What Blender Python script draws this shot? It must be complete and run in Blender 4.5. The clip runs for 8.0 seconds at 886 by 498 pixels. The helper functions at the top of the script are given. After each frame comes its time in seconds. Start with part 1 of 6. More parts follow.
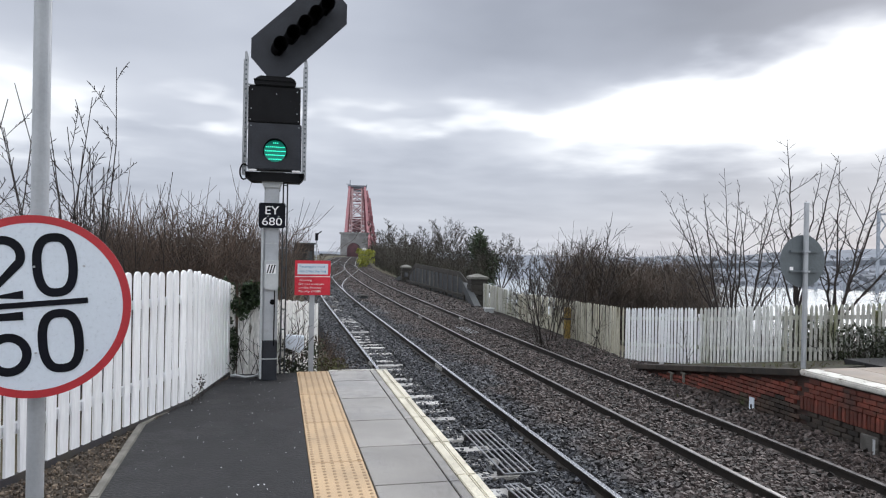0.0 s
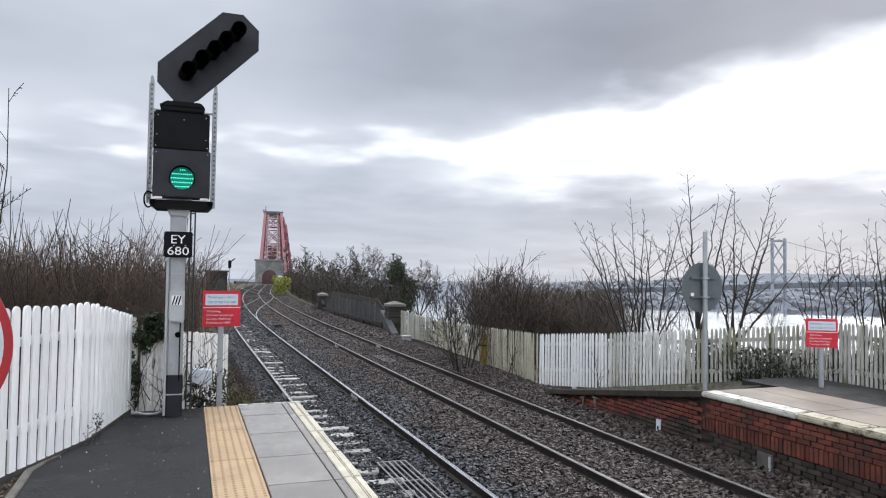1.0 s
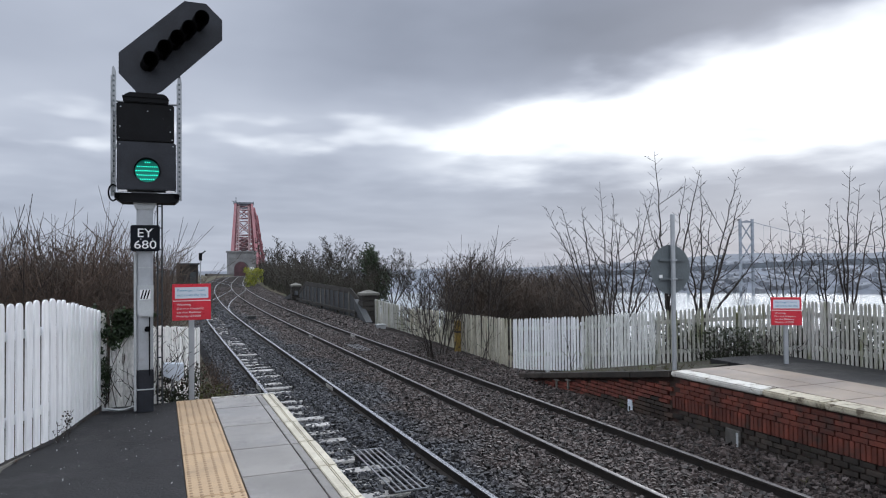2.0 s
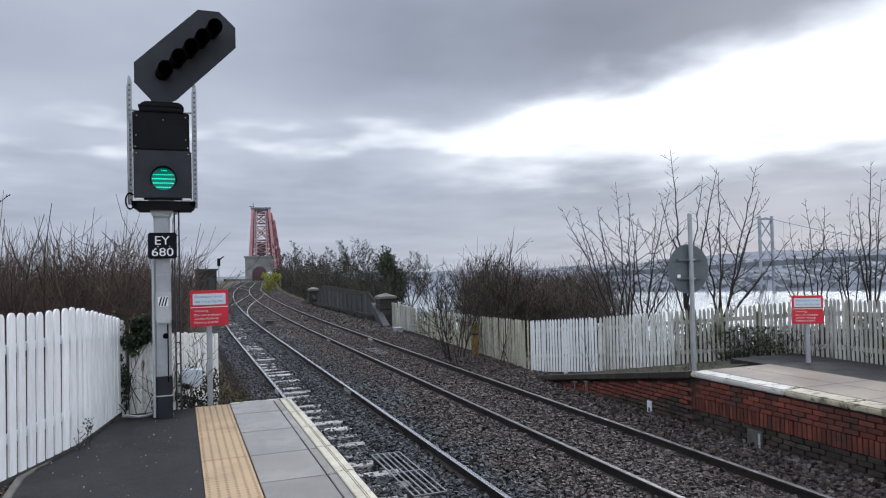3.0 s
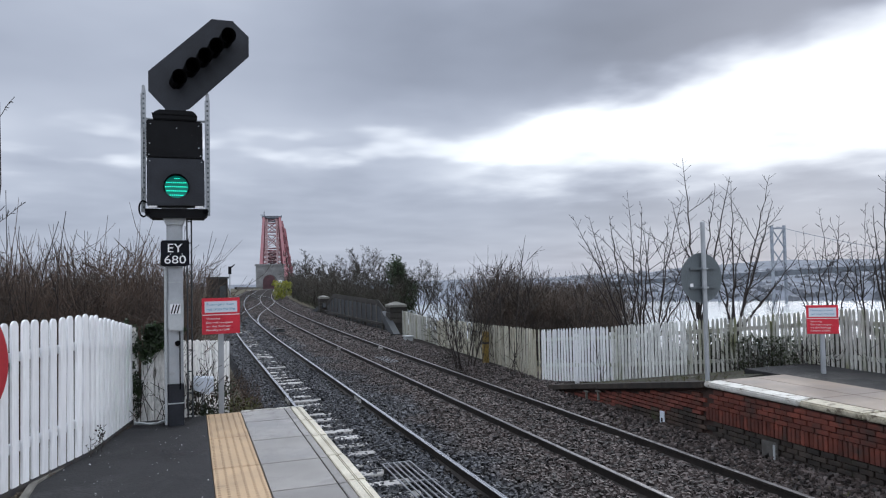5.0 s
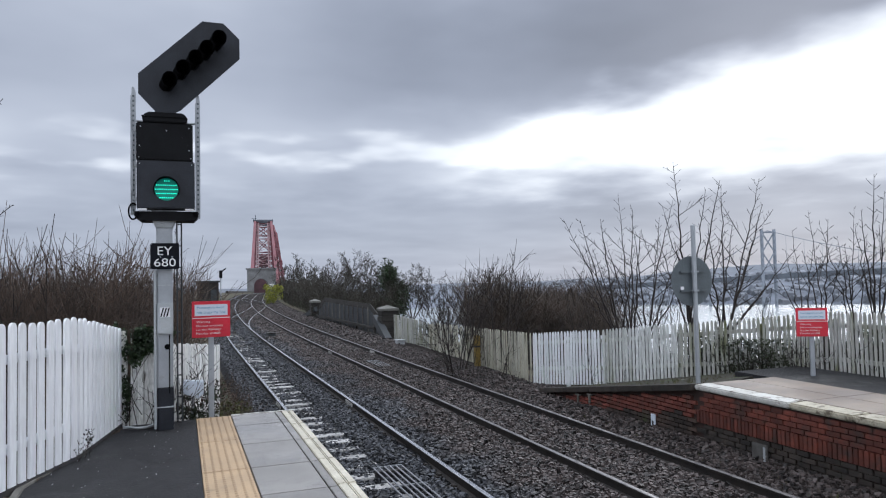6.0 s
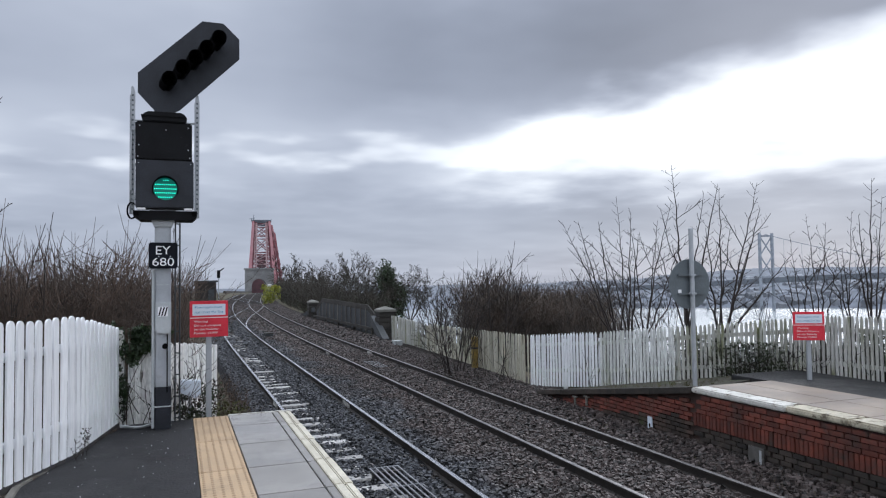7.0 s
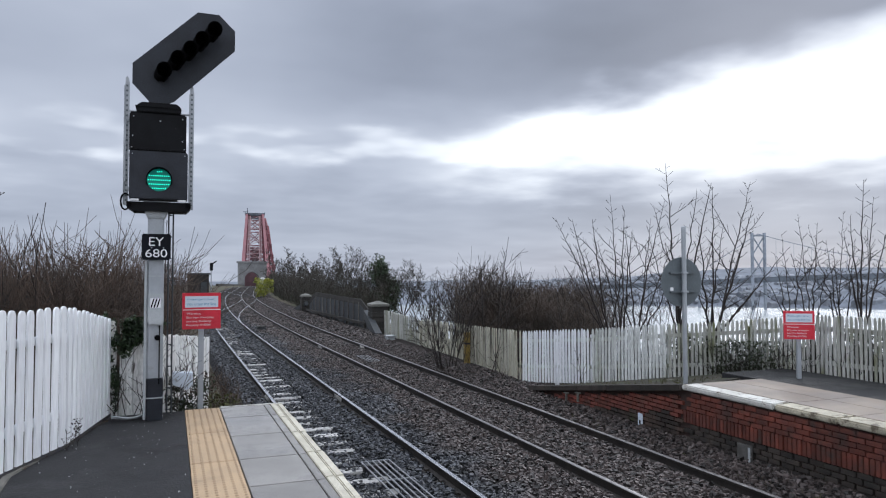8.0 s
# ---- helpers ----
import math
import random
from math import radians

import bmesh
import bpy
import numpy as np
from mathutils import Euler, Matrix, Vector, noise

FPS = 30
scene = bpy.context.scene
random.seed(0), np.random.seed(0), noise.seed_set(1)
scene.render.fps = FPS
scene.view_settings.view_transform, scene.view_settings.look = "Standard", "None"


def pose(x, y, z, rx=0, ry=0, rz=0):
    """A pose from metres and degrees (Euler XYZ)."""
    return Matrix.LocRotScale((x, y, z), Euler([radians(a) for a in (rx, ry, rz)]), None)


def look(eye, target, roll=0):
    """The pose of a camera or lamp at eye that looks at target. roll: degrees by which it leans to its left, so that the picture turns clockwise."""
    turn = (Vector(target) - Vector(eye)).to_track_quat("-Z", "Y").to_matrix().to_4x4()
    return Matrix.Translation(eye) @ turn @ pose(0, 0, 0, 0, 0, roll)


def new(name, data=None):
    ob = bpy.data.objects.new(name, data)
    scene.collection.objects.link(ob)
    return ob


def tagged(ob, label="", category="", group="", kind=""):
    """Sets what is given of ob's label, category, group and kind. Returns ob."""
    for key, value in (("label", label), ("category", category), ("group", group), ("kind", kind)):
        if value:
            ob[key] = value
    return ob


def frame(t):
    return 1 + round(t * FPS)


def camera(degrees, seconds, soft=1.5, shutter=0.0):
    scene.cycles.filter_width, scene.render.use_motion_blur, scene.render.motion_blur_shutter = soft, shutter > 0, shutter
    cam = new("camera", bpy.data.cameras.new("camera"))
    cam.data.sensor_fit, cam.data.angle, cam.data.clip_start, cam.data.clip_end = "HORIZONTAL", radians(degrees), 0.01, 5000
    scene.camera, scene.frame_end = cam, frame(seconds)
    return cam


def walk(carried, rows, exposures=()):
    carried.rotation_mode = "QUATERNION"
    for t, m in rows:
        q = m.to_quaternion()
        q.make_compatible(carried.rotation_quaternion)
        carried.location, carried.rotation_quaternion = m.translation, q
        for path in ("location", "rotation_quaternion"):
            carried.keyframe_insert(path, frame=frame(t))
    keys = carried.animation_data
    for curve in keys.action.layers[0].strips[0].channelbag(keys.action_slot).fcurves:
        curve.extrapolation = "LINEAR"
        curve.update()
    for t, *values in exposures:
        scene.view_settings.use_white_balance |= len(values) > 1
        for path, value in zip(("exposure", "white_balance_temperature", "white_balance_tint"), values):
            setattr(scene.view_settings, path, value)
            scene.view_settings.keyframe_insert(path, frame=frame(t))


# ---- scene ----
cam = camera(65.0, 8.0, soft=1.15)

PATH = [
    (0, (-0.218, -2.548, 1.779), (0.242, -0.601, 1.773), 1.1),
    (0.3, (-0.211, -2.556, 1.778), (0.269, -0.615, 1.757), 1.3),
    (0.5, (-0.206, -2.562, 1.777), (0.293, -0.626, 1.754), 1.0),
    (0.7, (-0.193, -2.553, 1.793), (0.364, -0.632, 1.79), 0.5),
    (0.8, (-0.186, -2.549, 1.801), (0.415, -0.641, 1.823), 0.5),
    (1, (-0.163, -2.561, 1.814), (0.519, -0.683, 1.888), 0.8),
    (1.2, (-0.16, -2.579, 1.814), (0.558, -0.715, 1.921), 0.8),
    (1.3, (-0.158, -2.587, 1.813), (0.57, -0.727, 1.917), 0.8),
    (1.5, (-0.155, -2.605, 1.813), (0.602, -0.756, 1.893), 0.2),
    (1.7, (-0.149, -2.602, 1.814), (0.626, -0.76, 1.868), 0.4),
    (1.8, (-0.147, -2.601, 1.815), (0.633, -0.76, 1.86), 0.3),
    (2, (-0.141, -2.598, 1.816), (0.613, -0.746, 1.854), -0.5),
    (2.2, (-0.146, -2.608, 1.833), (0.588, -0.748, 1.878), -0.5),
    (3.3, (-0.111, -2.579, 1.822), (0.591, -0.706, 1.867), -1.7),
    (3.5, (-0.118, -2.575, 1.809), (0.583, -0.703, 1.858), -1.9),
    (4, (-0.119, -2.562, 1.807), (0.581, -0.689, 1.86), -1.9),
    (4.5, (-0.125, -2.551, 1.807), (0.559, -0.673, 1.876), -1.4),
    (4.7, (-0.127, -2.565, 1.822), (0.552, -0.685, 1.892), -1.2),
    (5.8, (-0.134, -2.555, 1.826), (0.568, -0.684, 1.902), -1.2),
    (6, (-0.12, -2.563, 1.811), (0.585, -0.693, 1.892), -1.2),
    (6.5, (-0.123, -2.57, 1.81), (0.592, -0.704, 1.886), -1.0),
    (7, (-0.126, -2.574, 1.81), (0.584, -0.706, 1.895), -0.8),
    (7.5, (-0.129, -2.565, 1.803), (0.581, -0.697, 1.888), -0.3),
    (8, (-0.131, -2.589, 1.802), (0.596, -0.727, 1.874), -0.1),
]
EXPOSURES = [(0.0, 0.38, 6300, 10), (1.0, 0.44, 6300, 10), (1.3, 0.28, 6200, 10), (1.6, 0.11, 6050, 10.5), (8.0, 0.10, 5930, 10.5)]
walk(cam, [(t, look(eye, target, roll)) for t, eye, target, roll in PATH], EXPOSURES)

# ---- build ----
EYE = Vector((-0.12, -2.56, 1.80))


def spot(px, d, z=0.0):
    """A place d metres ahead of the camera, fitted to its view at pixel column px: px - 784 parts in 1230 of that to
    the side.
    """
    side = (px - 784) / 1230 * d
    return Vector((EYE.x + 0.355 * d + 0.935 * side, EYE.y + 0.935 * d - 0.355 * side, z))


# ---- sky and light ----
world = bpy.data.worlds.new("overcast_sky")
scene.world = world
world.use_nodes = True
NT = world.node_tree
NT.nodes.clear()


class Nodes:
    """Short spelling for node graphs."""

    def __init__(self, tree):
        self.t = tree

    def add(self, kind, **sets):
        n = self.t.nodes.new(kind)
        for k, v in sets.items():
            n.inputs[k].default_value = v
        return n

    def put(self, a, b):
        self.t.links.new(a, b)

    def math(self, op, a, b=0.0, c=0.0):
        n = self.t.nodes.new("ShaderNodeMath")
        n.operation = op
        for i, v in enumerate((a, b, c)):
            if isinstance(v, (int, float)):
                n.inputs[i].default_value = v
            else:
                self.put(v, n.inputs[i])
        return n.outputs[0]

    def ramp(self, x, lo, hi, a=0.0, b=1.0):
        n = self.t.nodes.new("ShaderNodeMapRange")
        n.interpolation_type = "SMOOTHSTEP"
        for i, v in enumerate((x, lo, hi, a, b)):
            if isinstance(v, (int, float)):
                n.inputs[i].default_value = v
            else:
                self.put(v, n.inputs[i])
        return n.outputs[0]

    def noise(self, vec, scale, detail=4.0, rough=0.55):
        n = self.t.nodes.new("ShaderNodeTexNoise")
        n.inputs["Scale"].default_value = scale
        n.inputs["Detail"].default_value = detail
        n.inputs["Roughness"].default_value = rough
        self.put(vec, n.inputs["Vector"])
        return n.outputs["Fac"]

    def mix(self, f, a, b, blend="MIX"):
        n = self.t.nodes.new("ShaderNodeMix")
        n.data_type, n.blend_type = "RGBA", blend
        for i, v in ((0, f), (6, a), (7, b)):
            if isinstance(v, (int, float)):
                n.inputs[i].default_value = v
            elif isinstance(v, tuple):
                n.inputs[i].default_value = (*v, 1)
            else:
                self.put(v, n.inputs[i])
        return n.outputs[2]


N = Nodes(NT)
tc = NT.nodes.new("ShaderNodeTexCoord").outputs["Generated"]
sep = NT.nodes.new("ShaderNodeSeparateXYZ")
N.put(tc, sep.inputs[0])
dx, dy, dz = sep.outputs
az = N.math("MULTIPLY", N.math("ARCTAN2", dx, dy), 57.296)
el = N.math("MULTIPLY", N.math("ARCSINE", dz), 57.296)
# cloud deck: the direction laid out on a flat layer high above
low = N.math("ADD", N.math("MAXIMUM", dz, 0.0), 0.12)
deck = NT.nodes.new("ShaderNodeCombineXYZ")
N.put(N.math("DIVIDE", dx, low), deck.inputs[0])
N.put(N.math("DIVIDE", dy, low), deck.inputs[1])
big = N.noise(deck.outputs[0], 0.9, 3.0, 0.5)
mid = N.noise(deck.outputs[0], 2.0, 4.0, 0.45)
soft = N.noise(tc, 8.0, 3.0, 0.45)
wob = N.math("MULTIPLY", N.math("SUBTRACT", mid, 0.5), 6.0)
wob2 = N.math("ADD", wob, N.math("MULTIPLY", N.math("SUBTRACT", soft, 0.5), 1.8))
elw = N.math("ADD", el, wob2)
# grey layers from the horizon up
grey = N.ramp(elw, 0.0, 4.5, 0.50, 0.47)
grey = N.math("ADD", grey, N.ramp(elw, 5.0, 10.0, 0.0, 0.09))
grey = N.math("SUBTRACT", grey, N.math("MULTIPLY", N.ramp(elw, 11.0, 16.0), N.ramp(az, 2.0, 20.0, 0.06, 0.21)))
grey = N.math("ADD", grey, N.math("ADD", N.ramp(elw, 19.0, 30.0, 0.0, 0.14), N.ramp(el, 30.0, 55.0, 0.0, 0.95)))
grey = N.math("ADD", grey, N.math("MULTIPLY", N.math("SUBTRACT", big, 0.5), 0.26))
grey = N.math("ADD", grey, N.math("MULTIPLY", N.math("SUBTRACT", mid, 0.5), 0.13))
# thin bright streak of breaks at ten degrees
flat = NT.nodes.new("ShaderNodeCombineXYZ")
N.put(N.math("MULTIPLY", az, 0.14), flat.inputs[0])
N.put(N.math("MULTIPLY", el, 0.45), flat.inputs[1])
bank = N.noise(flat.outputs[0], 1.0, 2.0, 0.4)
streak = N.math("MULTIPLY", N.ramp(N.math("ABSOLUTE", N.math("SUBTRACT", elw, 10.2)), 0.3, 2.2, 1.0, 0.0), N.ramp(bank, 0.42, 0.66))
grey = N.math("ADD", grey, N.math("MULTIPLY", streak, 0.34))
# the wide opening towards the hidden sun
top = N.math("MINIMUM", N.math("ADD", 10.3, N.math("MULTIPLY", N.math("SUBTRACT", az, 20.0), 0.235)), 17.0)
gap = N.math("MULTIPLY", N.ramp(elw, 5.0, 13.0), N.ramp(N.math("SUBTRACT", elw, top), -2.4, 1.8, 1.0, 0.0))
gap = N.math("MULTIPLY", gap, N.ramp(az, 15.0, 32.0))
gap = N.math("MULTIPLY", gap, N.ramp(az, 85.0, 120.0, 1.0, 0.0))
grey = N.math("ADD", grey, N.math("MULTIPLY", gap, 0.95))
left = N.math("MULTIPLY", N.ramp(az, -8.0, -24.0), N.math("MULTIPLY", N.ramp(elw, 4.0, 7.0), N.ramp(elw, 10.0, 14.0, 1.0, 0.0)))
grey = N.math("ADD", grey, N.math("MULTIPLY", left, 0.35))
grey = N.math("ADD", grey, N.ramp(N.math("ABSOLUTE", az), 60.0, 120.0, 0.0, 0.38))
grey = N.math("MAXIMUM", grey, 0.16)
tint = N.mix(N.ramp(grey, 0.2, 0.95), (0.90, 0.965, 1.13), (0.98, 0.995, 1.01))
cloud = NT.nodes.new("ShaderNodeVectorMath")
cloud.operation = "SCALE"
N.put(tint, cloud.inputs[0])
N.put(grey, cloud.inputs["Scale"])
sky = NT.nodes.new("ShaderNodeTexSky")
sky.sky_type, sky.sun_disc = "NISHITA", False
sky.sun_elevation, sky.sun_rotation = radians(18), radians(48)
bg_sky, bg_cloud = N.add("ShaderNodeBackground", Strength=0.05), N.add("ShaderNodeBackground", Strength=1.0)
N.put(sky.outputs[0], bg_sky.inputs[0])
N.put(cloud.outputs[0], bg_cloud.inputs[0])
both = N.add("ShaderNodeMixShader", Fac=0.95)
N.put(bg_sky.outputs[0], both.inputs[1])
N.put(bg_cloud.outputs[0], both.inputs[2])
N.put(both.outputs[0], NT.nodes.new("ShaderNodeOutputWorld").inputs[0])

sun = new("sun", bpy.data.lights.new("sun", "SUN"))
sun.data.energy, sun.data.angle, sun.data.color = 0.7, radians(25), (1.0, 0.97, 0.92)
sun.matrix_basis = look((0, 0, 0), (-math.sin(radians(48)), -math.cos(radians(48)), -math.tan(radians(24))))


# ---- materials ----
def mat(name, a, b=None, rough=0.6, scale=3.0, fine=45.0, bump=0.25, depth=0.004, metal=0.0, rnd=0.0, stain=None, stain_at=(0.55, 0.7), stain_scale=2.0,
        wet=0.0, island=False, grain=None, spec=0.5, vary=0.3):
    """A surface: colours a and b mixed by broad noise, fine grain, stains, wet patches, relief; rnd varies it from piece to piece."""
    m = bpy.data.materials.new(name)
    m.use_nodes = True
    t = m.node_tree
    g = Nodes(t)
    bsdf = t.nodes["Principled BSDF"]
    geo = t.nodes.new("ShaderNodeNewGeometry")
    vec = geo.outputs["Position"]
    if grain:
        mp = t.nodes.new("ShaderNodeMapping")
        mp.inputs["Scale"].default_value = grain
        g.put(vec, mp.inputs[0])
        vec = mp.outputs[0]
    if b is None:
        b = tuple(c * 0.72 for c in a)
    broad, tiny = g.noise(vec, scale, 5), g.noise(vec, fine, 4, 0.6)
    col = g.mix(g.ramp(broad, 0.35, 0.65), a, b)
    col = g.mix(1.0, col, g.mix(g.ramp(tiny, 0.25, 0.75), (1 - vary,) * 3, (1 + vary * 0.6,) * 3), "MULTIPLY")
    if rnd:
        if island:
            r = geo.outputs["Random Per Island"]
        else:
            r = t.nodes.new("ShaderNodeObjectInfo").outputs["Random"]
        col = g.mix(1.0, col, g.mix(r, (1 - rnd,) * 3, (1 + rnd,) * 3), "MULTIPLY")
    if stain:
        s = g.ramp(g.noise(vec, stain_scale, 7, 0.65), stain_at[0], stain_at[1])
        col = g.mix(s, col, stain)
    g.put(col, bsdf.inputs["Base Color"])
    ro = g.ramp(tiny, 0.3, 0.7, max(rough - 0.1, 0.03), min(rough + 0.12, 1))
    if wet:
        ro = g.math("MULTIPLY", ro, g.ramp(g.noise(vec, 0.9, 4), 0.4, 0.62, 1.0, 1.0 - wet))
    g.put(ro, bsdf.inputs["Roughness"])
    bsdf.inputs["Metallic"].default_value = metal
    bsdf.inputs["Specular IOR Level"].default_value = spec
    if bump:
        bn = g.add("ShaderNodeBump", Strength=bump, Distance=depth)
        g.put(tiny, bn.inputs["Height"])
        g.put(bn.outputs[0], bsdf.inputs["Normal"])
    return m


M_asphalt = mat("wet_asphalt", (0.025, 0.025, 0.028), (0.014, 0.014, 0.016), 0.72, 0.9, 38, 1.0, 0.012, wet=0.35, spec=0.3, vary=0.75)
M_tactile = mat("buff_tactile_concrete", (0.50, 0.355, 0.215), (0.42, 0.30, 0.185), 0.55, 2.0, 120, 0.25, rnd=0.08, stain=(0.25, 0.19, 0.12), stain_at=(0.58, 0.75))
# blisters, a darker buff than their slabs
M_blister = mat("darker_buff_concrete", (0.36, 0.25, 0.15), (0.29, 0.20, 0.125), 0.6, 2.0, 120, 0.2)
M_slab = mat("wet_grey_paving", (0.295, 0.278, 0.262), (0.225, 0.212, 0.20), 0.36, 1.3, 140, 0.12, wet=0.4, rnd=0.08, stain=(0.16, 0.16, 0.17), stain_at=(0.55, 0.8), stain_scale=1.2)
M_coping = mat("cream_painted_coping", (0.64, 0.60, 0.50), (0.52, 0.48, 0.39), 0.5, 2.5, 70, 0.3, stain=(0.22, 0.19, 0.15), stain_at=(0.60, 0.72), stain_scale=7, rnd=0.06)
M_copingwhite = mat("worn_white_coping", (0.60, 0.59, 0.56), (0.47, 0.455, 0.42), 0.6, 2.5, 70, 0.3, stain=(0.16, 0.135, 0.105), stain_at=(0.53, 0.62), stain_scale=5, rnd=0.06)
M_copingworn = mat("worn_yellowed_coping", (0.46, 0.42, 0.33), (0.33, 0.30, 0.23), 0.65, 3.5, 60, 0.4, stain=(0.12, 0.10, 0.07), stain_at=(0.52, 0.64), stain_scale=6, rnd=0.1)
M_buff = mat("damp_buff_paving", (0.27, 0.215, 0.17), (0.20, 0.165, 0.145), 0.55, 1.3, 120, 0.2, wet=0.15, spec=0.3, rnd=0.1)
M_kerb = mat("concrete_kerb", (0.20, 0.19, 0.17), (0.13, 0.125, 0.11), 0.8, 5, 80, 0.4)
M_gravel = mat("brown_gravel", (0.075, 0.058, 0.042), (0.045, 0.036, 0.028), 0.85, 6, 60, 0.9, 0.012, vary=0.7)
M_white = mat("white_painted_timber", (0.84, 0.85, 0.88), (0.78, 0.79, 0.83), 0.5, 3, 40, 0.2, 0.002, rnd=0.07, grain=(1, 1, 0.12), stain=(0.55, 0.56, 0.53), stain_at=(0.62, 0.8), stain_scale=3, vary=0.1)
M_peel = mat("peeling_white_timber", (0.82, 0.82, 0.81), (0.70, 0.69, 0.66), 0.6, 4, 60, 0.5, 0.004, rnd=0.15, grain=(1, 1, 0.25), stain=(0.09, 0.08, 0.065), stain_at=(0.58, 0.64), stain_scale=6)
M_weather = mat("weathered_white_picket", (0.47, 0.47, 0.45), (0.35, 0.35, 0.31), 0.7, 2.5, 50, 0.3, 0.003, rnd=0.18, grain=(1, 1, 0.15), stain=(0.13, 0.14, 0.055), stain_at=(0.48, 0.66), stain_scale=4)
M_greywhite = mat("greying_white_picket", (0.66, 0.67, 0.67), (0.54, 0.55, 0.53), 0.65, 2.5, 50, 0.3, 0.003, rnd=0.12, grain=(1, 1, 0.15), stain=(0.24, 0.25, 0.16), stain_at=(0.54, 0.72), stain_scale=4)
M_old = mat("old_cream_picket", (0.56, 0.54, 0.46), (0.40, 0.38, 0.30), 0.8, 2.5, 50, 0.3, 0.003, rnd=0.25, grain=(1, 1, 0.2), stain=(0.1, 0.09, 0.05), stain_at=(0.52, 0.7), stain_scale=4)
M_darkwood = mat("dark_timber_and_gap_shade", (0.05, 0.045, 0.04), (0.03, 0.028, 0.036), 0.8, 5, 50, 0.4)
M_galv = mat("galvanised_steel", (0.40, 0.42, 0.455), (0.35, 0.37, 0.40), 0.42, 4, 60, 0.1, 0.001, metal=0.35, stain=(0.29, 0.29, 0.29), stain_at=(0.6, 0.8), stain_scale=5, vary=0.08)
M_greypaint = mat("pale_grey_paint", (0.44, 0.46, 0.48), (0.38, 0.4, 0.42), 0.45, 3, 50, 0.1, 0.001, stain=(0.2, 0.2, 0.19), stain_at=(0.62, 0.78), stain_scale=6, vary=0.1)
M_charcoal = mat("charcoal_paint", (0.029, 0.032, 0.042), (0.02, 0.022, 0.029), 0.5, 3, 70, 0.1, 0.001, spec=0.28)
M_black = mat("matt_black_paint", (0.0085, 0.009, 0.011), (0.006, 0.006, 0.0075), 0.55, 4, 70, 0.1, 0.001, stain=(0.04, 0.038, 0.04), stain_at=(0.64, 0.75), stain_scale=9, spec=0.12)
M_hood = mat("black_hood", (0.004, 0.004, 0.005), (0.003, 0.003, 0.004), 0.9, 4, 70, 0.05, 0.001, spec=0.05)
M_slate = mat("grey_green_sign_back", (0.115, 0.135, 0.15), (0.095, 0.112, 0.125), 0.5, 3, 50, 0.1, 0.001)
M_signwhite = mat("white_sign_face", (0.64, 0.70, 0.79), (0.60, 0.66, 0.75), 0.35, 2, 50, 0.03, 0.001, vary=0.04)
M_signred = mat("red_sign_face", (0.62, 0.02, 0.045), (0.55, 0.018, 0.04), 0.35, 3, 50, 0.03, 0.001, vary=0.06)
M_ring = mat("red_ring", (0.47, 0.03, 0.04), (0.40, 0.025, 0.035), 0.4, 3, 50, 0.03, 0.001, vary=0.1)
M_ink = mat("black_lettering", (0.005, 0.006, 0.012), (0.004, 0.005, 0.008), 0.6, 3, 50, 0.0, vary=0.05, spec=0.15)
M_inkwhite = mat("white_lettering", (0.8, 0.8, 0.82), (0.76, 0.76, 0.78), 0.4, 3, 50, 0.0, vary=0.05)
M_inkblue = mat("blue_lettering", (0.02, 0.22, 0.42), (0.02, 0.2, 0.38), 0.4, 3, 50, 0.0, vary=0.05)
M_rail = mat("polished_rail_head", (0.62, 0.63, 0.66), (0.5, 0.51, 0.53), 0.22, 8, 60, 0.05, 0.001, metal=0.85)
M_raildull = mat("dull_rail_head", (0.30, 0.29, 0.29), (0.21, 0.20, 0.20), 0.38, 8, 60, 0.08, 0.001, metal=0.8)
M_rust = mat("dark_rusty_rail", (0.026, 0.020, 0.017), (0.015, 0.012, 0.011), 0.7, 6, 60, 0.4, 0.003)
# wet shine is painted as a pale base colour, under real stains
M_paleshine = mat("pale_wet_shine", (0.50, 0.49, 0.48), (0.36, 0.35, 0.34), 0.35, 6, 60, 0.3, rnd=0.2, stain=(0.10, 0.09, 0.08), stain_at=(0.56, 0.66), stain_scale=4)
M_sleeper2 = mat("dirty_sleeper", (0.11, 0.10, 0.09), (0.07, 0.06, 0.055), 0.6, 6, 60, 0.3, rnd=0.2)
M_brick = mat("red_engineering_brick", (0.175, 0.046, 0.030), (0.105, 0.033, 0.025), 0.6, 5, 70, 0.4, 0.003, rnd=0.4, stain=(0.05, 0.032, 0.027), stain_at=(0.5, 0.7), stain_scale=3)
M_stonedark = mat("sooty_old_stone", (0.048, 0.037, 0.031), (0.027, 0.023, 0.02), 0.8, 5, 50, 0.5, 0.006, rnd=0.4, stain=(0.05, 0.06, 0.02), stain_at=(0.6, 0.75), stain_scale=2)
M_mortar = mat("dark_mortar", (0.060, 0.034, 0.028), (0.038, 0.025, 0.021), 0.9, 6, 90, 0.5)
M_steel = mat("wet_grey_grating", (0.32, 0.33, 0.35), (0.24, 0.25, 0.265), 0.35, 6, 60, 0.1, metal=0.5)
M_twig = mat("bare_twigs", (0.034, 0.026, 0.023), (0.020, 0.016, 0.015), 0.9, 3, 30, 0.2, rnd=0.25, island=True)
M_twigred = mat("brown_scrub_twigs", (0.090, 0.060, 0.044), (0.048, 0.035, 0.028), 0.9, 1.2, 30, 0.2, rnd=0.35, island=True)
M_twigmid = mat("grey_brown_twigs", (0.095, 0.072, 0.058), (0.056, 0.045, 0.038), 0.9, 0.8, 30, 0.2, rnd=0.35, island=True)
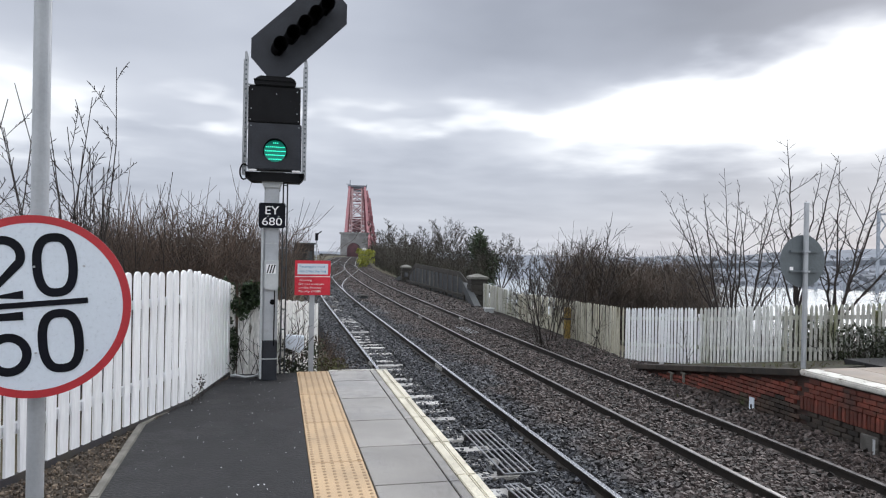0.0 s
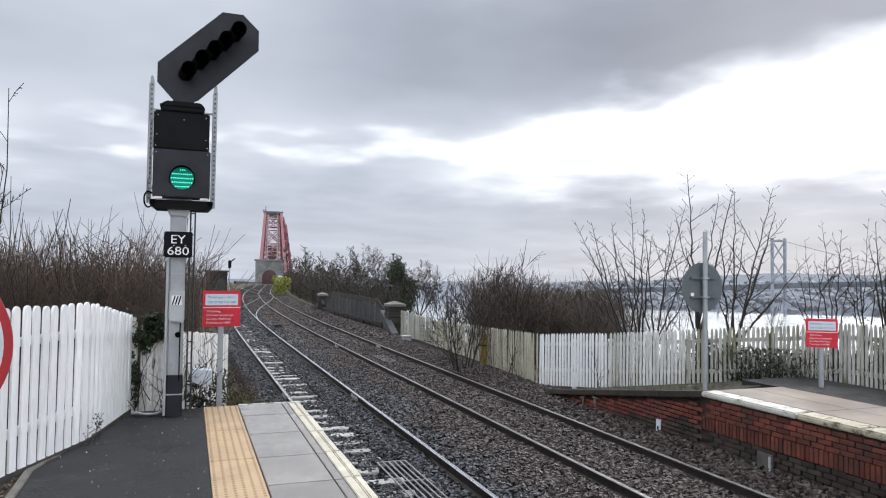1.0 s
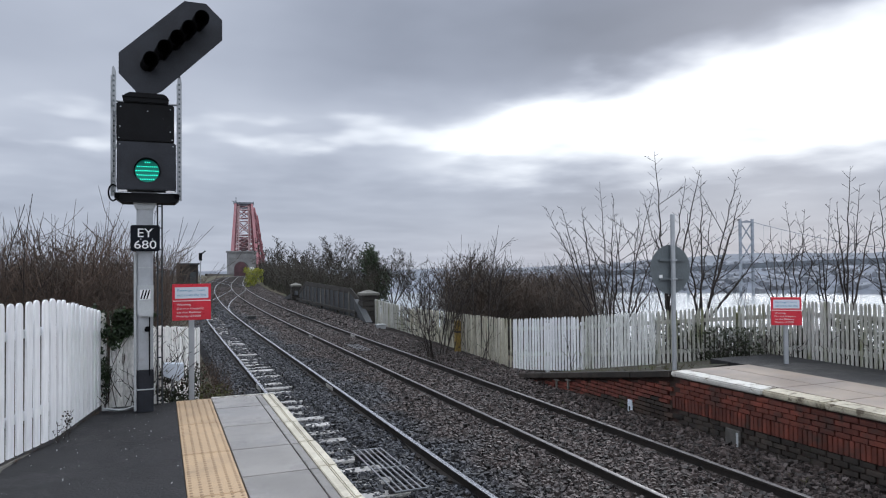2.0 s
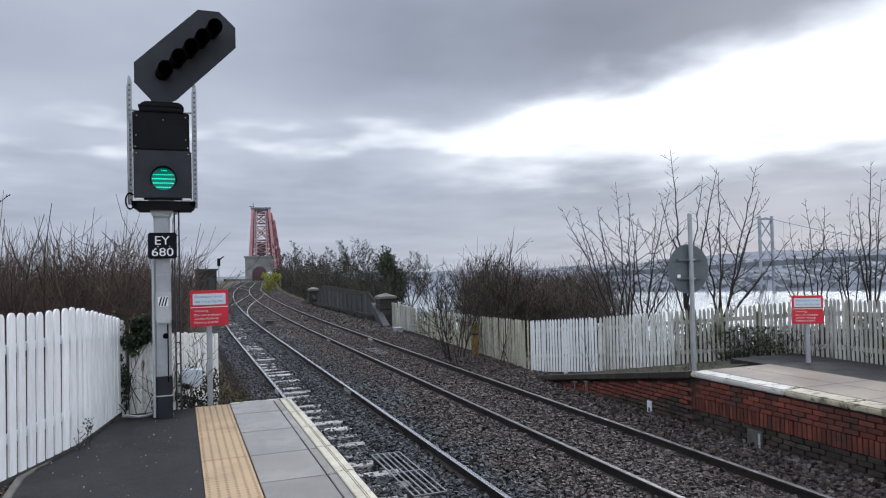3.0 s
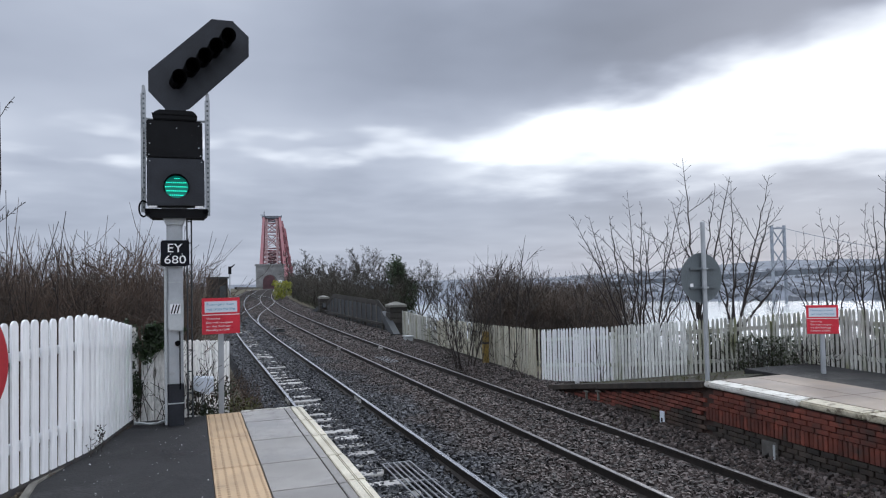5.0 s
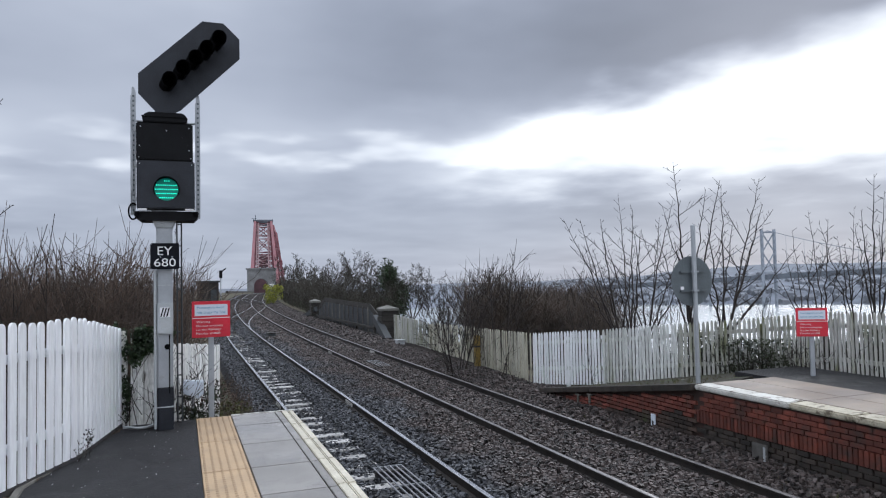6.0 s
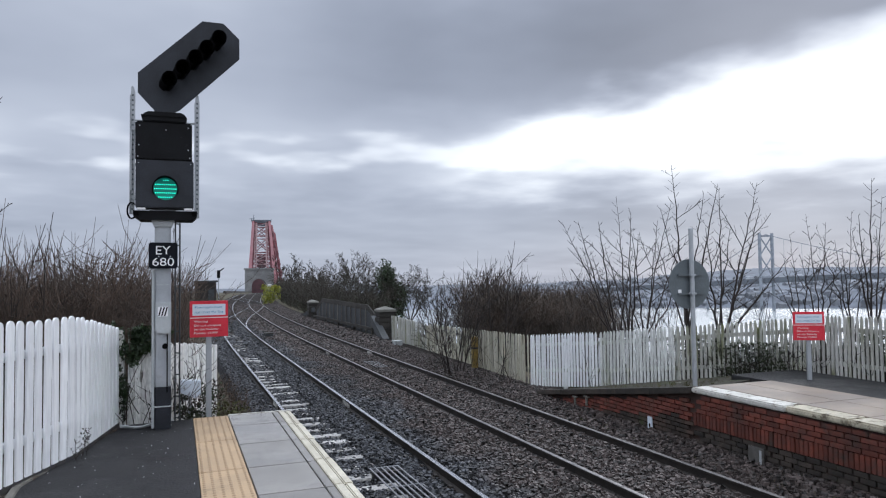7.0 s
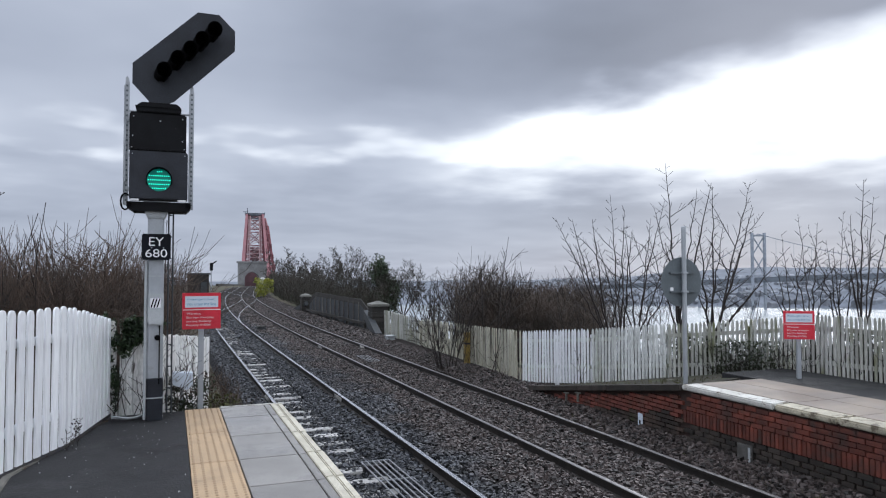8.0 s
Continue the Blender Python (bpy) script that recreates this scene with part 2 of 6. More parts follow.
M_twiggrey = mat("grey_green_twigs", (0.054, 0.046, 0.037), (0.032, 0.030, 0.024), 0.9, 0.5, 30, 0.2, rnd=0.35, island=True)
M_bark = mat("grey_bark", (0.085, 0.07, 0.06), (0.05, 0.042, 0.037), 0.85, 8, 60, 0.5)
M_leaf = mat("ivy_leaf", (0.030, 0.055, 0.018), (0.018, 0.033, 0.012), 0.45, 3, 30, 0.1, rnd=0.4, island=True)
M_leafdull = mat("dull_evergreen_leaf", (0.040, 0.052, 0.024), (0.025, 0.033, 0.018), 0.7, 2, 30, 0.1, rnd=0.4, island=True)
M_gorse = mat("yellow_green_leaf", (0.30, 0.30, 0.03), (0.20, 0.22, 0.03), 0.6, 3, 30, 0.1, rnd=0.3, island=True)
M_grass = mat("rough_grass", (0.075, 0.078, 0.028), (0.06, 0.05, 0.026), 0.9, 2, 30, 0.2, rnd=0.4, island=True)
M_yellowpost = mat("faded_yellow_post", (0.30, 0.20, 0.04), (0.2, 0.14, 0.04), 0.7, 5, 50, 0.3, stain=(0.08, 0.07, 0.04), stain_at=(0.55, 0.7), stain_scale=7)
M_redsteel = mat("red_bridge_steel", (0.215, 0.068, 0.083), (0.17, 0.052, 0.066), 0.6, 0.05, 0.5, 0.0)
# darker copy of the red steel, with shade put into its colour
M_redsteel_shaded = mat("shaded_red_steel", (0.13, 0.065, 0.075), (0.10, 0.05, 0.06), 0.7, 0.05, 0.5, 0.0)
M_palesteel = mat("pale_pink_steel", (0.52, 0.36, 0.37), (0.46, 0.31, 0.32), 0.6, 0.05, 0.5, 0.0)
M_granite = mat("grey_granite", (0.23, 0.23, 0.235), (0.175, 0.175, 0.18), 0.8, 0.3, 3, 0.2)
M_stone = mat("dark_sandstone", (0.040, 0.036, 0.032), (0.024, 0.022, 0.020), 0.85, 2, 25, 0.5, 0.01, rnd=0.2)
M_capstone = mat("pale_capstone", (0.21, 0.205, 0.19), (0.14, 0.14, 0.125), 0.8, 2, 25, 0.4)
M_girder = mat("dark_blue_grey_girder", (0.042, 0.047, 0.054), (0.028, 0.032, 0.036), 0.6, 2, 20, 0.2, stain=(0.12, 0.12, 0.12), stain_at=(0.6, 0.75))
# distant materials: aerial haze is mixed into these base colours
M_hazesteel = mat("hazed_grey_steel", (0.30, 0.325, 0.375), (0.28, 0.305, 0.35), 0.8, 0.02, 0.2, 0.0)
M_hazedeck = mat("hazed_slate_deck", (0.15, 0.165, 0.195), (0.13, 0.145, 0.17), 0.9, 0.02, 0.2, 0.0)
M_hazeshore = mat("hazed_moor", (0.185, 0.205, 0.245), (0.14, 0.158, 0.195), 0.95, 0.006, 0.05, 0.0, vary=0.35)
M_hazetown = mat("hazed_render_walls", (0.27, 0.285, 0.32), (0.19, 0.205, 0.235), 0.9, 0.02, 0.2, 0.0, rnd=0.3, island=True)


def ballast_mat(name, fine, island):
    """Crushed stone, grey beside the first track and browner with iron dust towards the second; the bed is darkened for
    gap shade.
    """
    m = bpy.data.materials.new(name)
    m.use_nodes = True
    t = m.node_tree
    g = Nodes(t)
    bsdf = t.nodes["Principled BSDF"]
    geo = t.nodes.new("ShaderNodeNewGeometry")
    pos = geo.outputs["Position"]
    sp = t.nodes.new("ShaderNodeSeparateXYZ")
    g.put(pos, sp.inputs[0])
    edge = g.math("ADD", sp.outputs[0], g.math("MULTIPLY", g.math("SUBTRACT", g.noise(pos, 0.8, 4), 0.5), 3.0))
    # the bed's darker pair paints the shade of gaps between stones
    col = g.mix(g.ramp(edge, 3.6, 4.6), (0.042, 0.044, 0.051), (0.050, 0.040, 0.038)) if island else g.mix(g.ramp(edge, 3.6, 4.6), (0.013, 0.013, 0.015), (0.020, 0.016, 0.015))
    vor = t.nodes.new("ShaderNodeTexVoronoi")
    vor.inputs["Scale"].default_value = fine
    g.put(pos, vor.inputs["Vector"])
    if island:
        r = geo.outputs["Random Per Island"]
    else:
        one = t.nodes.new("ShaderNodeSeparateColor")
        g.put(vor.outputs["Color"], one.inputs[0])
        r = one.outputs[0]
    # tone varies from stone to stone; its dark end adds to the gap shade
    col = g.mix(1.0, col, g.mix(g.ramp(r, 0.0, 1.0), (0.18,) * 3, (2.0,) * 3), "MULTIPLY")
    g.put(col, bsdf.inputs["Base Color"])
    bsdf.inputs["Roughness"].default_value = 0.5 if island else 0.85
    bsdf.inputs["Specular IOR Level"].default_value = 0.4 if island else 0.15
    bn = g.add("ShaderNodeBump", Strength=0.9 if not island else 0.3, Distance=0.03 if not island else 0.004)
    g.put(vor.outputs["Distance"] if not island else g.noise(pos, 90, 3), bn.inputs["Height"])
    g.put(bn.outputs[0], bsdf.inputs["Normal"])
    return m


M_ballast_shaded = ballast_mat("ballast_bed_shaded", 17.0, False)
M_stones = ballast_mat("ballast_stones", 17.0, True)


def ground_mat():
    """Rough hillside: dead grass, bare soil and leaf litter."""
    return mat("winter_hillside", (0.085, 0.068, 0.042), (0.055, 0.058, 0.03), 0.95, 0.25, 12, 0.6, 0.03, stain=(0.05, 0.038, 0.028), stain_at=(0.5, 0.65), stain_scale=0.8)


M_ground = ground_mat()


def water_mat():
    m = bpy.data.materials.new("sky_sheen_water")
    m.use_nodes = True
    t = m.node_tree
    g = Nodes(t)
    b = t.nodes["Principled BSDF"]
    # pale base colour stands in for sky sheen lost on the ripples
    b.inputs["Base Color"].default_value = (0.30, 0.33, 0.35, 1)
    b.inputs["Roughness"].default_value = 0.22
    b.inputs["Specular IOR Level"].default_value = 0.8
    pos = t.nodes.new("ShaderNodeNewGeometry").outputs["Position"]
    bn = g.add("ShaderNodeBump", Strength=0.35, Distance=0.6)
    g.put(g.noise(pos, 0.12, 5, 0.6), bn.inputs["Height"])
    g.put(bn.outputs[0], b.inputs["Normal"])
    return m


M_water = water_mat()


def glow(name, c, e):
    m = bpy.data.materials.new(name)
    m.use_nodes = True
    b = m.node_tree.nodes["Principled BSDF"]
    b.inputs["Base Color"].default_value = (*c, 1)
    b.inputs["Emission Color"].default_value = (*c, 1)
    b.inputs["Emission Strength"].default_value = e
    return m


M_led = glow("green_led", (0.05, 0.95, 0.62), 1.1)
M_lens = glow("green_lens", (0.0, 0.16, 0.12), 0.3)


# ---- building helpers ----
def thing(name, at, label, category, group="", kind=""):
    ob = new(name)
    ob.empty_display_size = 0.1
    ob.matrix_basis = Matrix.Translation(at)
    return tagged(ob, label, category, group, kind)


def under(ob, parent, label=""):
    if parent is not None:
        ob.parent = parent
        if parent.parent is None:
            ob.matrix_parent_inverse = parent.matrix_basis.inverted()
    return tagged(ob, label)


def part(name, bm, material, parent=None, label="", smooth=False):
    """One mesh object out of a bmesh, in world metres, under its thing."""
    me = bpy.data.meshes.new(name)
    bmesh.ops.recalc_face_normals(bm, faces=bm.faces)
    bm.to_mesh(me)
    bm.free()
    me.materials.append(material)
    if smooth:
        me.shade_smooth()
    return under(new(name, me), parent, label)


def raw(name, verts, faces, material, parent=None, label="", smooth=False):
    me = bpy.data.meshes.new(name)
    me.from_pydata([tuple(v) for v in verts], [], faces)
    me.materials.append(material)
    if smooth:
        me.shade_smooth()
    return under(new(name, me), parent, label)


def shared(name, me, m, parent, label=""):
    """A piece on shared mesh data at the pose m, under a thing or a part."""
    ob = under(new(name, me), parent, label)
    ob.matrix_basis = m
    return ob


def box(x0, x1, y0, y1, z0, z1, bevel=0.0, bm=None, m=None):
    bm = bm or bmesh.new()
    r = bmesh.ops.create_cube(bm, size=1.0)
    bmesh.ops.transform(bm, verts=r["verts"], matrix=Matrix.Translation(((x0 + x1) / 2, (y0 + y1) / 2, (z0 + z1) / 2)) @ Matrix.Diagonal((x1 - x0, y1 - y0, z1 - z0, 1)))
    vs = r["verts"]
    if bevel:
        es = list({e for v in vs for e in v.link_edges})
        out = bmesh.ops.bevel(bm, geom=es, offset=bevel, segments=2, affect="EDGES")
        vs = list({v for f in out["faces"] for v in f.verts} | {v for v in vs if v.is_valid})
    if m is not None:
        bmesh.ops.transform(bm, verts=vs, matrix=m)
    return bm


def prism(poly, y0, y1, bevel=0.0, bm=None):
    """A plate: an outline in x and z, from y0 to y1."""
    bm = bm or bmesh.new()
    a = [bm.verts.new((x, y0, z)) for x, z in poly]
    b = [bm.verts.new((x, y1, z)) for x, z in poly]
    n = len(poly)
    fs = [bm.faces.new(a), bm.faces.new(b[::-1])] + [bm.faces.new((a[i], a[(i + 1) % n], b[(i + 1) % n], b[i])) for i in range(n)]
    if bevel:
        bmesh.ops.bevel(bm, geom=list({e for f in fs[:2] for e in f.edges}), offset=bevel, segments=2, affect="EDGES")
    return bm


def slab(poly, z0, z1, bevel=0.0):
    """A plate: an outline in x and y, from z0 to z1."""
    bm = bmesh.new()
    a = [bm.verts.new((x, y, z0)) for x, y in poly]
    b = [bm.verts.new((x, y, z1)) for x, y in poly]
    n = len(poly)
    fs = [bm.faces.new(a[::-1]), bm.faces.new(b)] + [bm.faces.new((a[i], a[(i + 1) % n], b[(i + 1) % n], b[i])) for i in range(n)]
    if bevel:
        bmesh.ops.bevel(bm, geom=list(fs[1].edges), offset=bevel, segments=2, affect="EDGES")
    return bm


def rod(p, q, r, n=12, r2=None, bm=None):
    bm = bm or bmesh.new()
    p, q = Vector(p), Vector(q)
    o = bmesh.ops.create_cone(bm, cap_ends=True, segments=n, radius1=r, radius2=r if r2 is None else r2, depth=(q - p).length)
    bmesh.ops.transform(bm, verts=o["verts"], matrix=Matrix.Translation((p + q) / 2) @ (q - p).to_track_quat("Z", "Y").to_matrix().to_4x4())
    return bm


def beam(p, q, w, h, bm=None):
    """A square bar from p to q."""
    bm = bm or bmesh.new()
    p, q = Vector(p), Vector(q)
    o = bmesh.ops.create_cube(bm, size=1.0)
    bmesh.ops.transform(bm, verts=o["verts"], matrix=Matrix.Translation((p + q) / 2) @ (q - p).to_track_quat("Z", "Y").to_matrix().to_4x4() @ Matrix.Diagonal((w, h, (q - p).length, 1)))
    return bm


def tube(V, F, pts, radii, n=4):
    """Adds a tapering tube to the lists V and F."""
    base = len(V)
    d = (pts[-1] - pts[0]).normalized()
    u = d.orthogonal().normalized()
    w = d.cross(u)
    for p, r in zip(pts, radii):
        for k in range(n):
            a = 2 * math.pi * k / n
            V.append(p + (u * math.cos(a) + w * math.sin(a)) * r)
    for i in range(len(pts) - 1):
        for k in range(n):
            a, b = base + i * n + k, base + i * n + (k + 1) % n
            F.append((a, b, b + n, a + n))


def letters(name, text, x0, x1, z0, z1, y, material, parent, turn=None, depth=0.002):
    """Words with the built-in font, fitted into a rectangle that faces -y."""
    cu = bpy.data.curves.new(name, "FONT")
    cu.body, cu.size, cu.extrude, cu.resolution_u = text, 1.0, 0.0, 4
    tmp = new(name, cu)
    me = bpy.data.meshes.new_from_object(tmp.evaluated_get(bpy.context.evaluated_depsgraph_get()))
    bpy.data.objects.remove(tmp)
    co = np.array([v.co for v in me.vertices])
    lo, hi = co.min(0), co.max(0)
    for v in me.vertices:
        fx, fz = (v.co.x - lo[0]) / (hi[0] - lo[0]), (v.co.y - lo[1]) / (hi[1] - lo[1])
        p = Vector((x0 + fx * (x1 - x0), y, z0 + fz * (z1 - z0)))
        v.co = turn @ p if turn is not None else p
    me.materials.clear()
    me.materials.append(material)
    return under(new(name, me), parent)


rng = random.Random(7)


# ---- railway line ----
def bend(y):
    """How far the line has swung to the side by then."""
    if y < 25:
        return 0.0
    if y < 107:
        return (y - 25) ** 2 / 1400
    return 4.8 + (y - 107) * 0.117


def fall(y):
    return -max(0.0, y - 150) * 0.0150


RAILS = (1.95, 3.455, 5.265, 6.77)
HEAD = -0.915


def land(x, y):
    """Height of the ground."""
    c = bend(y) if y < 400 else bend(400)
    f = max(fall(y), -4.5)
    xr = x - c
    z = -1.13 + f - 0.14 * max(0.0, min(1.0, (xr - 1.0) / 0.3, (8.9 - xr) / 0.3))
    if xr < 1.3:
        k = min(1.0, (1.3 - xr) / 2.2)
        z += 0.65 * k if y > 7.3 else 0.65 * k * max(0.0, min(1.0, (y - 3) / 4.3))
        z -= max(0.0, -xr - 45) * 0.5
    edge = 15.5 if y < 9 else (10.6 if y > 17 else 15.5 - (y - 9) * 0.6125)
    if xr > edge:
        z -= min((xr - edge) * 0.24, 3.0) + max(0.0, xr - edge - 10) * 0.55
    if y > 330:
        z -= (y - 330) * 0.7
    z += 0.25 * noise.noise(Vector((x * 0.15, y * 0.15, 0))) * min(1.0, max(0.0, abs(xr - 4.4) - 5.5) / 6)
    return max(z, -75.0)


def spaced(lo, a, b, hi, step):
    near = list(np.arange(a, b, step))
    out, s, v = [], step, b
    while v < hi:
        out.append(v)
        s *= 1.22
        v += s
    back, s, v = [], step, a - step
    while v > lo:
        back.append(v)
        s *= 1.22
        v -= s
    return [lo] + back[::-1] + near + out + [hi]


gx, gy = spaced(-4500, -14, 26, 4500, 0.8), spaced(-3500, -8, 60, 4800, 1.2)
verts = [(x, y, land(x, y)) for y in gy for x in gx]
W = len(gx)
tagged(raw("ground", verts, [(j * W + i, j * W + i + 1, (j + 1) * W + i + 1, (j + 1) * W + i) for j in range(len(gy) - 1) for i in range(W - 1)], M_ground, smooth=True),
       "rough winter hillside falling away to the water", "ground", kind="structure")

WATER = -55.0
tagged(raw("water", [(-4800, -3000, WATER), (4800, -3000, WATER), (4800, 4900, WATER), (-4800, 4900, WATER)], [(0, 1, 2, 3)], M_water),
       "wide silver-grey river firth under overcast sky", "water", kind="structure")


def bed(x, y):
    """Top of the ballast, x without the bend."""
    z = -1.075
    if 1.9 < x < 2.75:
        z = -1.150 + 0.030 * noise.noise(Vector((x * 1.6, y * 1.2, 3))) + 0.10 * max(0.0, x - 2.55)
    elif 2.75 <= x < 3.4:
        z = -1.095
    elif 3.6 < x < 5.1:
        z = -1.05
    elif x < 1.9:
        z = -1.07
    if x > 7.0:
        z += 0.13 * min(1.0, (x - 7.0) / 0.7)
    return z + 0.03 * noise.noise(Vector((x * 1.3, y * 0.9, 0)))


bx = list(np.arange(0.9, 9.3, 0.15))
by = list(np.arange(-8, 30, 0.25)) + list(np.arange(30, 120, 1.0)) + list(np.arange(120, 400, 6.0))
W = len(bx)
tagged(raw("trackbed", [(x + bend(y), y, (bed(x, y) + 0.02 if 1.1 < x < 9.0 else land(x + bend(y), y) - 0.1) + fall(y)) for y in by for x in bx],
           [(j * W + i, j * W + i + 1, (j + 1) * W + i + 1, (j + 1) * W + i) for j in range(len(by) - 1) for i in range(W - 1)], M_ballast_shaded, smooth=True),
       "damp crushed-stone ballast bed under the railway tracks, gap shade in its colour", "ballast", kind="structure")


def rail_mesh(line, name, parent, head=M_rail, look_="bright worn steel"):
    """A flat-bottom rail swept along a list of points: dark sides with a polished running surface."""
    prof = [(-0.07, -0.16), (0.07, -0.16), (0.07, -0.148), (0.012, -0.125), (0.012, -0.045), (0.036, -0.034), (0.036, -0.006), (-0.036, -0.006), (-0.036, -0.034), (-0.012, -0.045), (-0.012, -0.125), (-0.07, -0.148)]
    V, F = [], []
    n = len(prof)
    for i, p in enumerate(line):
        d = (line[min(i + 1, len(line) - 1)] - line[max(i - 1, 0)]).normalized()
        s = Vector((d.y, -d.x, 0))
        V += [p + s * a + Vector((0, 0, b)) for a, b in prof]
    for i in range(len(line) - 1):
        F += [(i * n + k, i * n + (k + 1) % n, (i + 1) * n + (k + 1) % n, (i + 1) * n + k) for k in range(n)]
    ob = raw(name, V, F, M_rust, parent)
    V, F = [], []
    cap = [(-0.036, -0.0055), (-0.022, 0.0), (0.024, 0.0), (0.030, -0.0055)]
    for i, p in enumerate(line):
        d = (line[min(i + 1, len(line) - 1)] - line[max(i - 1, 0)]).normalized()
        s = Vector((d.y, -d.x, 0))
        V += [p + s * a + Vector((0, 0, b)) for a, b in cap]
    for i in range(len(line) - 1):
        F += [(i * 4 + k, i * 4 + k + 1, i * 4 + 5 + k, i * 4 + 4 + k) for k in range(3)]
    raw("running_surface", V, F, head, ob, look_)
    return ob


def stations(a, b):
    return [y for y in list(np.arange(-8, 26, 2.0)) + list(np.arange(26, 110, 1.5)) + list(np.arange(110, 395, 8.0)) if a <= y <= b]


sleeper_bm = box(-1.28, 1.28, -0.125, 0.125, -0.13, 0.0, 0.012)
sleeper_me = bpy.data.meshes.new("sleeper")
sleeper_bm.to_mesh(sleeper_me)
sleeper_bm.free()
sleeper_me.materials.append(M_paleshine)
sleeper2_me = sleeper_me.copy()
sleeper2_me.materials.clear()
sleeper2_me.materials.append(M_sleeper2)
plate_bm = box(-0.17, 0.17, -0.08, 0.08, 0, 0.025, 0.006)
for s in (-1, 1):
    box(s * 0.1 - 0.03, s * 0.1 + 0.03, -0.05, 0.05, 0.02, 0.055, 0.008, plate_bm)
plate_me = bpy.data.meshes.new("chair")
plate_bm.to_mesh(plate_me)
plate_bm.free()
plate_me.materials.append(M_rust)

for k, (xl, label) in enumerate(((1.95, "railway track with bright rails and wet sleepers painted pale for shine"), (5.265, "railway track in brown ballast that hides its sleepers"))):
    track = thing("railway_track", (xl + 0.75, 0, -1.1), label, "railway track", "running lines", "structure")
    for dx_ in (0, 1.505):
        rail_mesh([Vector((xl + dx_ + bend(y), y, HEAD + fall(y))) for y in stations(-8, 391)], "rail", track, *(() if k == 0 else (M_raildull, "dull brown worn steel")))
    y = 1.75
    while y < 75:
        lean = math.atan2(bend(y + 0.5) - bend(y - 0.5), 1.0)
        c = xl + 0.7525 + bend(y)
        j = rng.uniform(-0.04, 0.04)
        shared("sleeper", sleeper_me if k == 0 and (y < 27 or rng.random() < 0.25) else sleeper2_me, Matrix.Translation((c + j, y, (-1.092 if k == 0 else -1.112) + rng.uniform(-0.014, 0.006))) @ Matrix.Rotation(-lean + rng.uniform(-0.015, 0.015), 4, "Z"), track)
        if y < 30:
            for s in (0, 1.505):
                shared("chair", plate_me, Matrix.Translation((xl + s + bend(y), y, -1.078)), track)
        y += 0.585
    # fishplates, their highlights painted as a pale colour
    for yj, s in (((13.1, 1.505), (13.6, 0)) if k == 0 else ((24.2, 0), (23.6, 1.505))):
        bm = box(-0.045, -0.012, -0.3, 0.3, -0.125, -0.04, 0.006)
        box(0.012, 0.045, -0.3, 0.3, -0.125, -0.04, 0.006, bm)
        for b in (-0.2, -0.07, 0.07, 0.2):
            rod((-0.06, b, -0.085), (0.06, b, -0.085), 0.012, 6, bm=bm)
        ob = part("fishplate", bm, M_paleshine, track, "bolted joint plates, highlight painted pale")
        ob.matrix_basis = Matrix.Translation((xl + s, yj, HEAD))

# points: two crossovers far along the line
for a, b, xa, xb, label in ((37.0, 80.0, 1.95, 5.265, "crossover rails linking the two tracks"), (84.0, 122.0, 5.265, 1.95, "farther crossover rails linking the two tracks")):
    xo = thing("crossover", (xa + bend(a), a, -1.1), label, "railway track", "points", "structure")
    for s in (0, 1.505):
        line = []
        for i in range(25):
            f = i / 24
            y = a + (b - a) * f
            e = f * f * (3 - 2 * f)
            line.append(Vector((xa + (xb - xa) * e + s + bend(y), y, HEAD + 0.003 + fall(y))))
        rail_mesh(line, "rail", xo)
for k, (x, y, yaw) in enumerate(((4.15, 34, 30), (1.2, 44, 80))):
    pm = thing("point_machine", (x, y, -1.1), "grey point machine box beside the rails", "point machine")
    bm = box(x - 0.2, x + 0.2, y - 0.5, y + 0.5, -1.1, -0.85, 0.03)
    part("casing", bm, M_girder, pm)
    part("lid", box(x - 0.22, x + 0.22, y - 0.52, y - 0.05, -0.85, -0.82, 0.01), M_stone, pm)


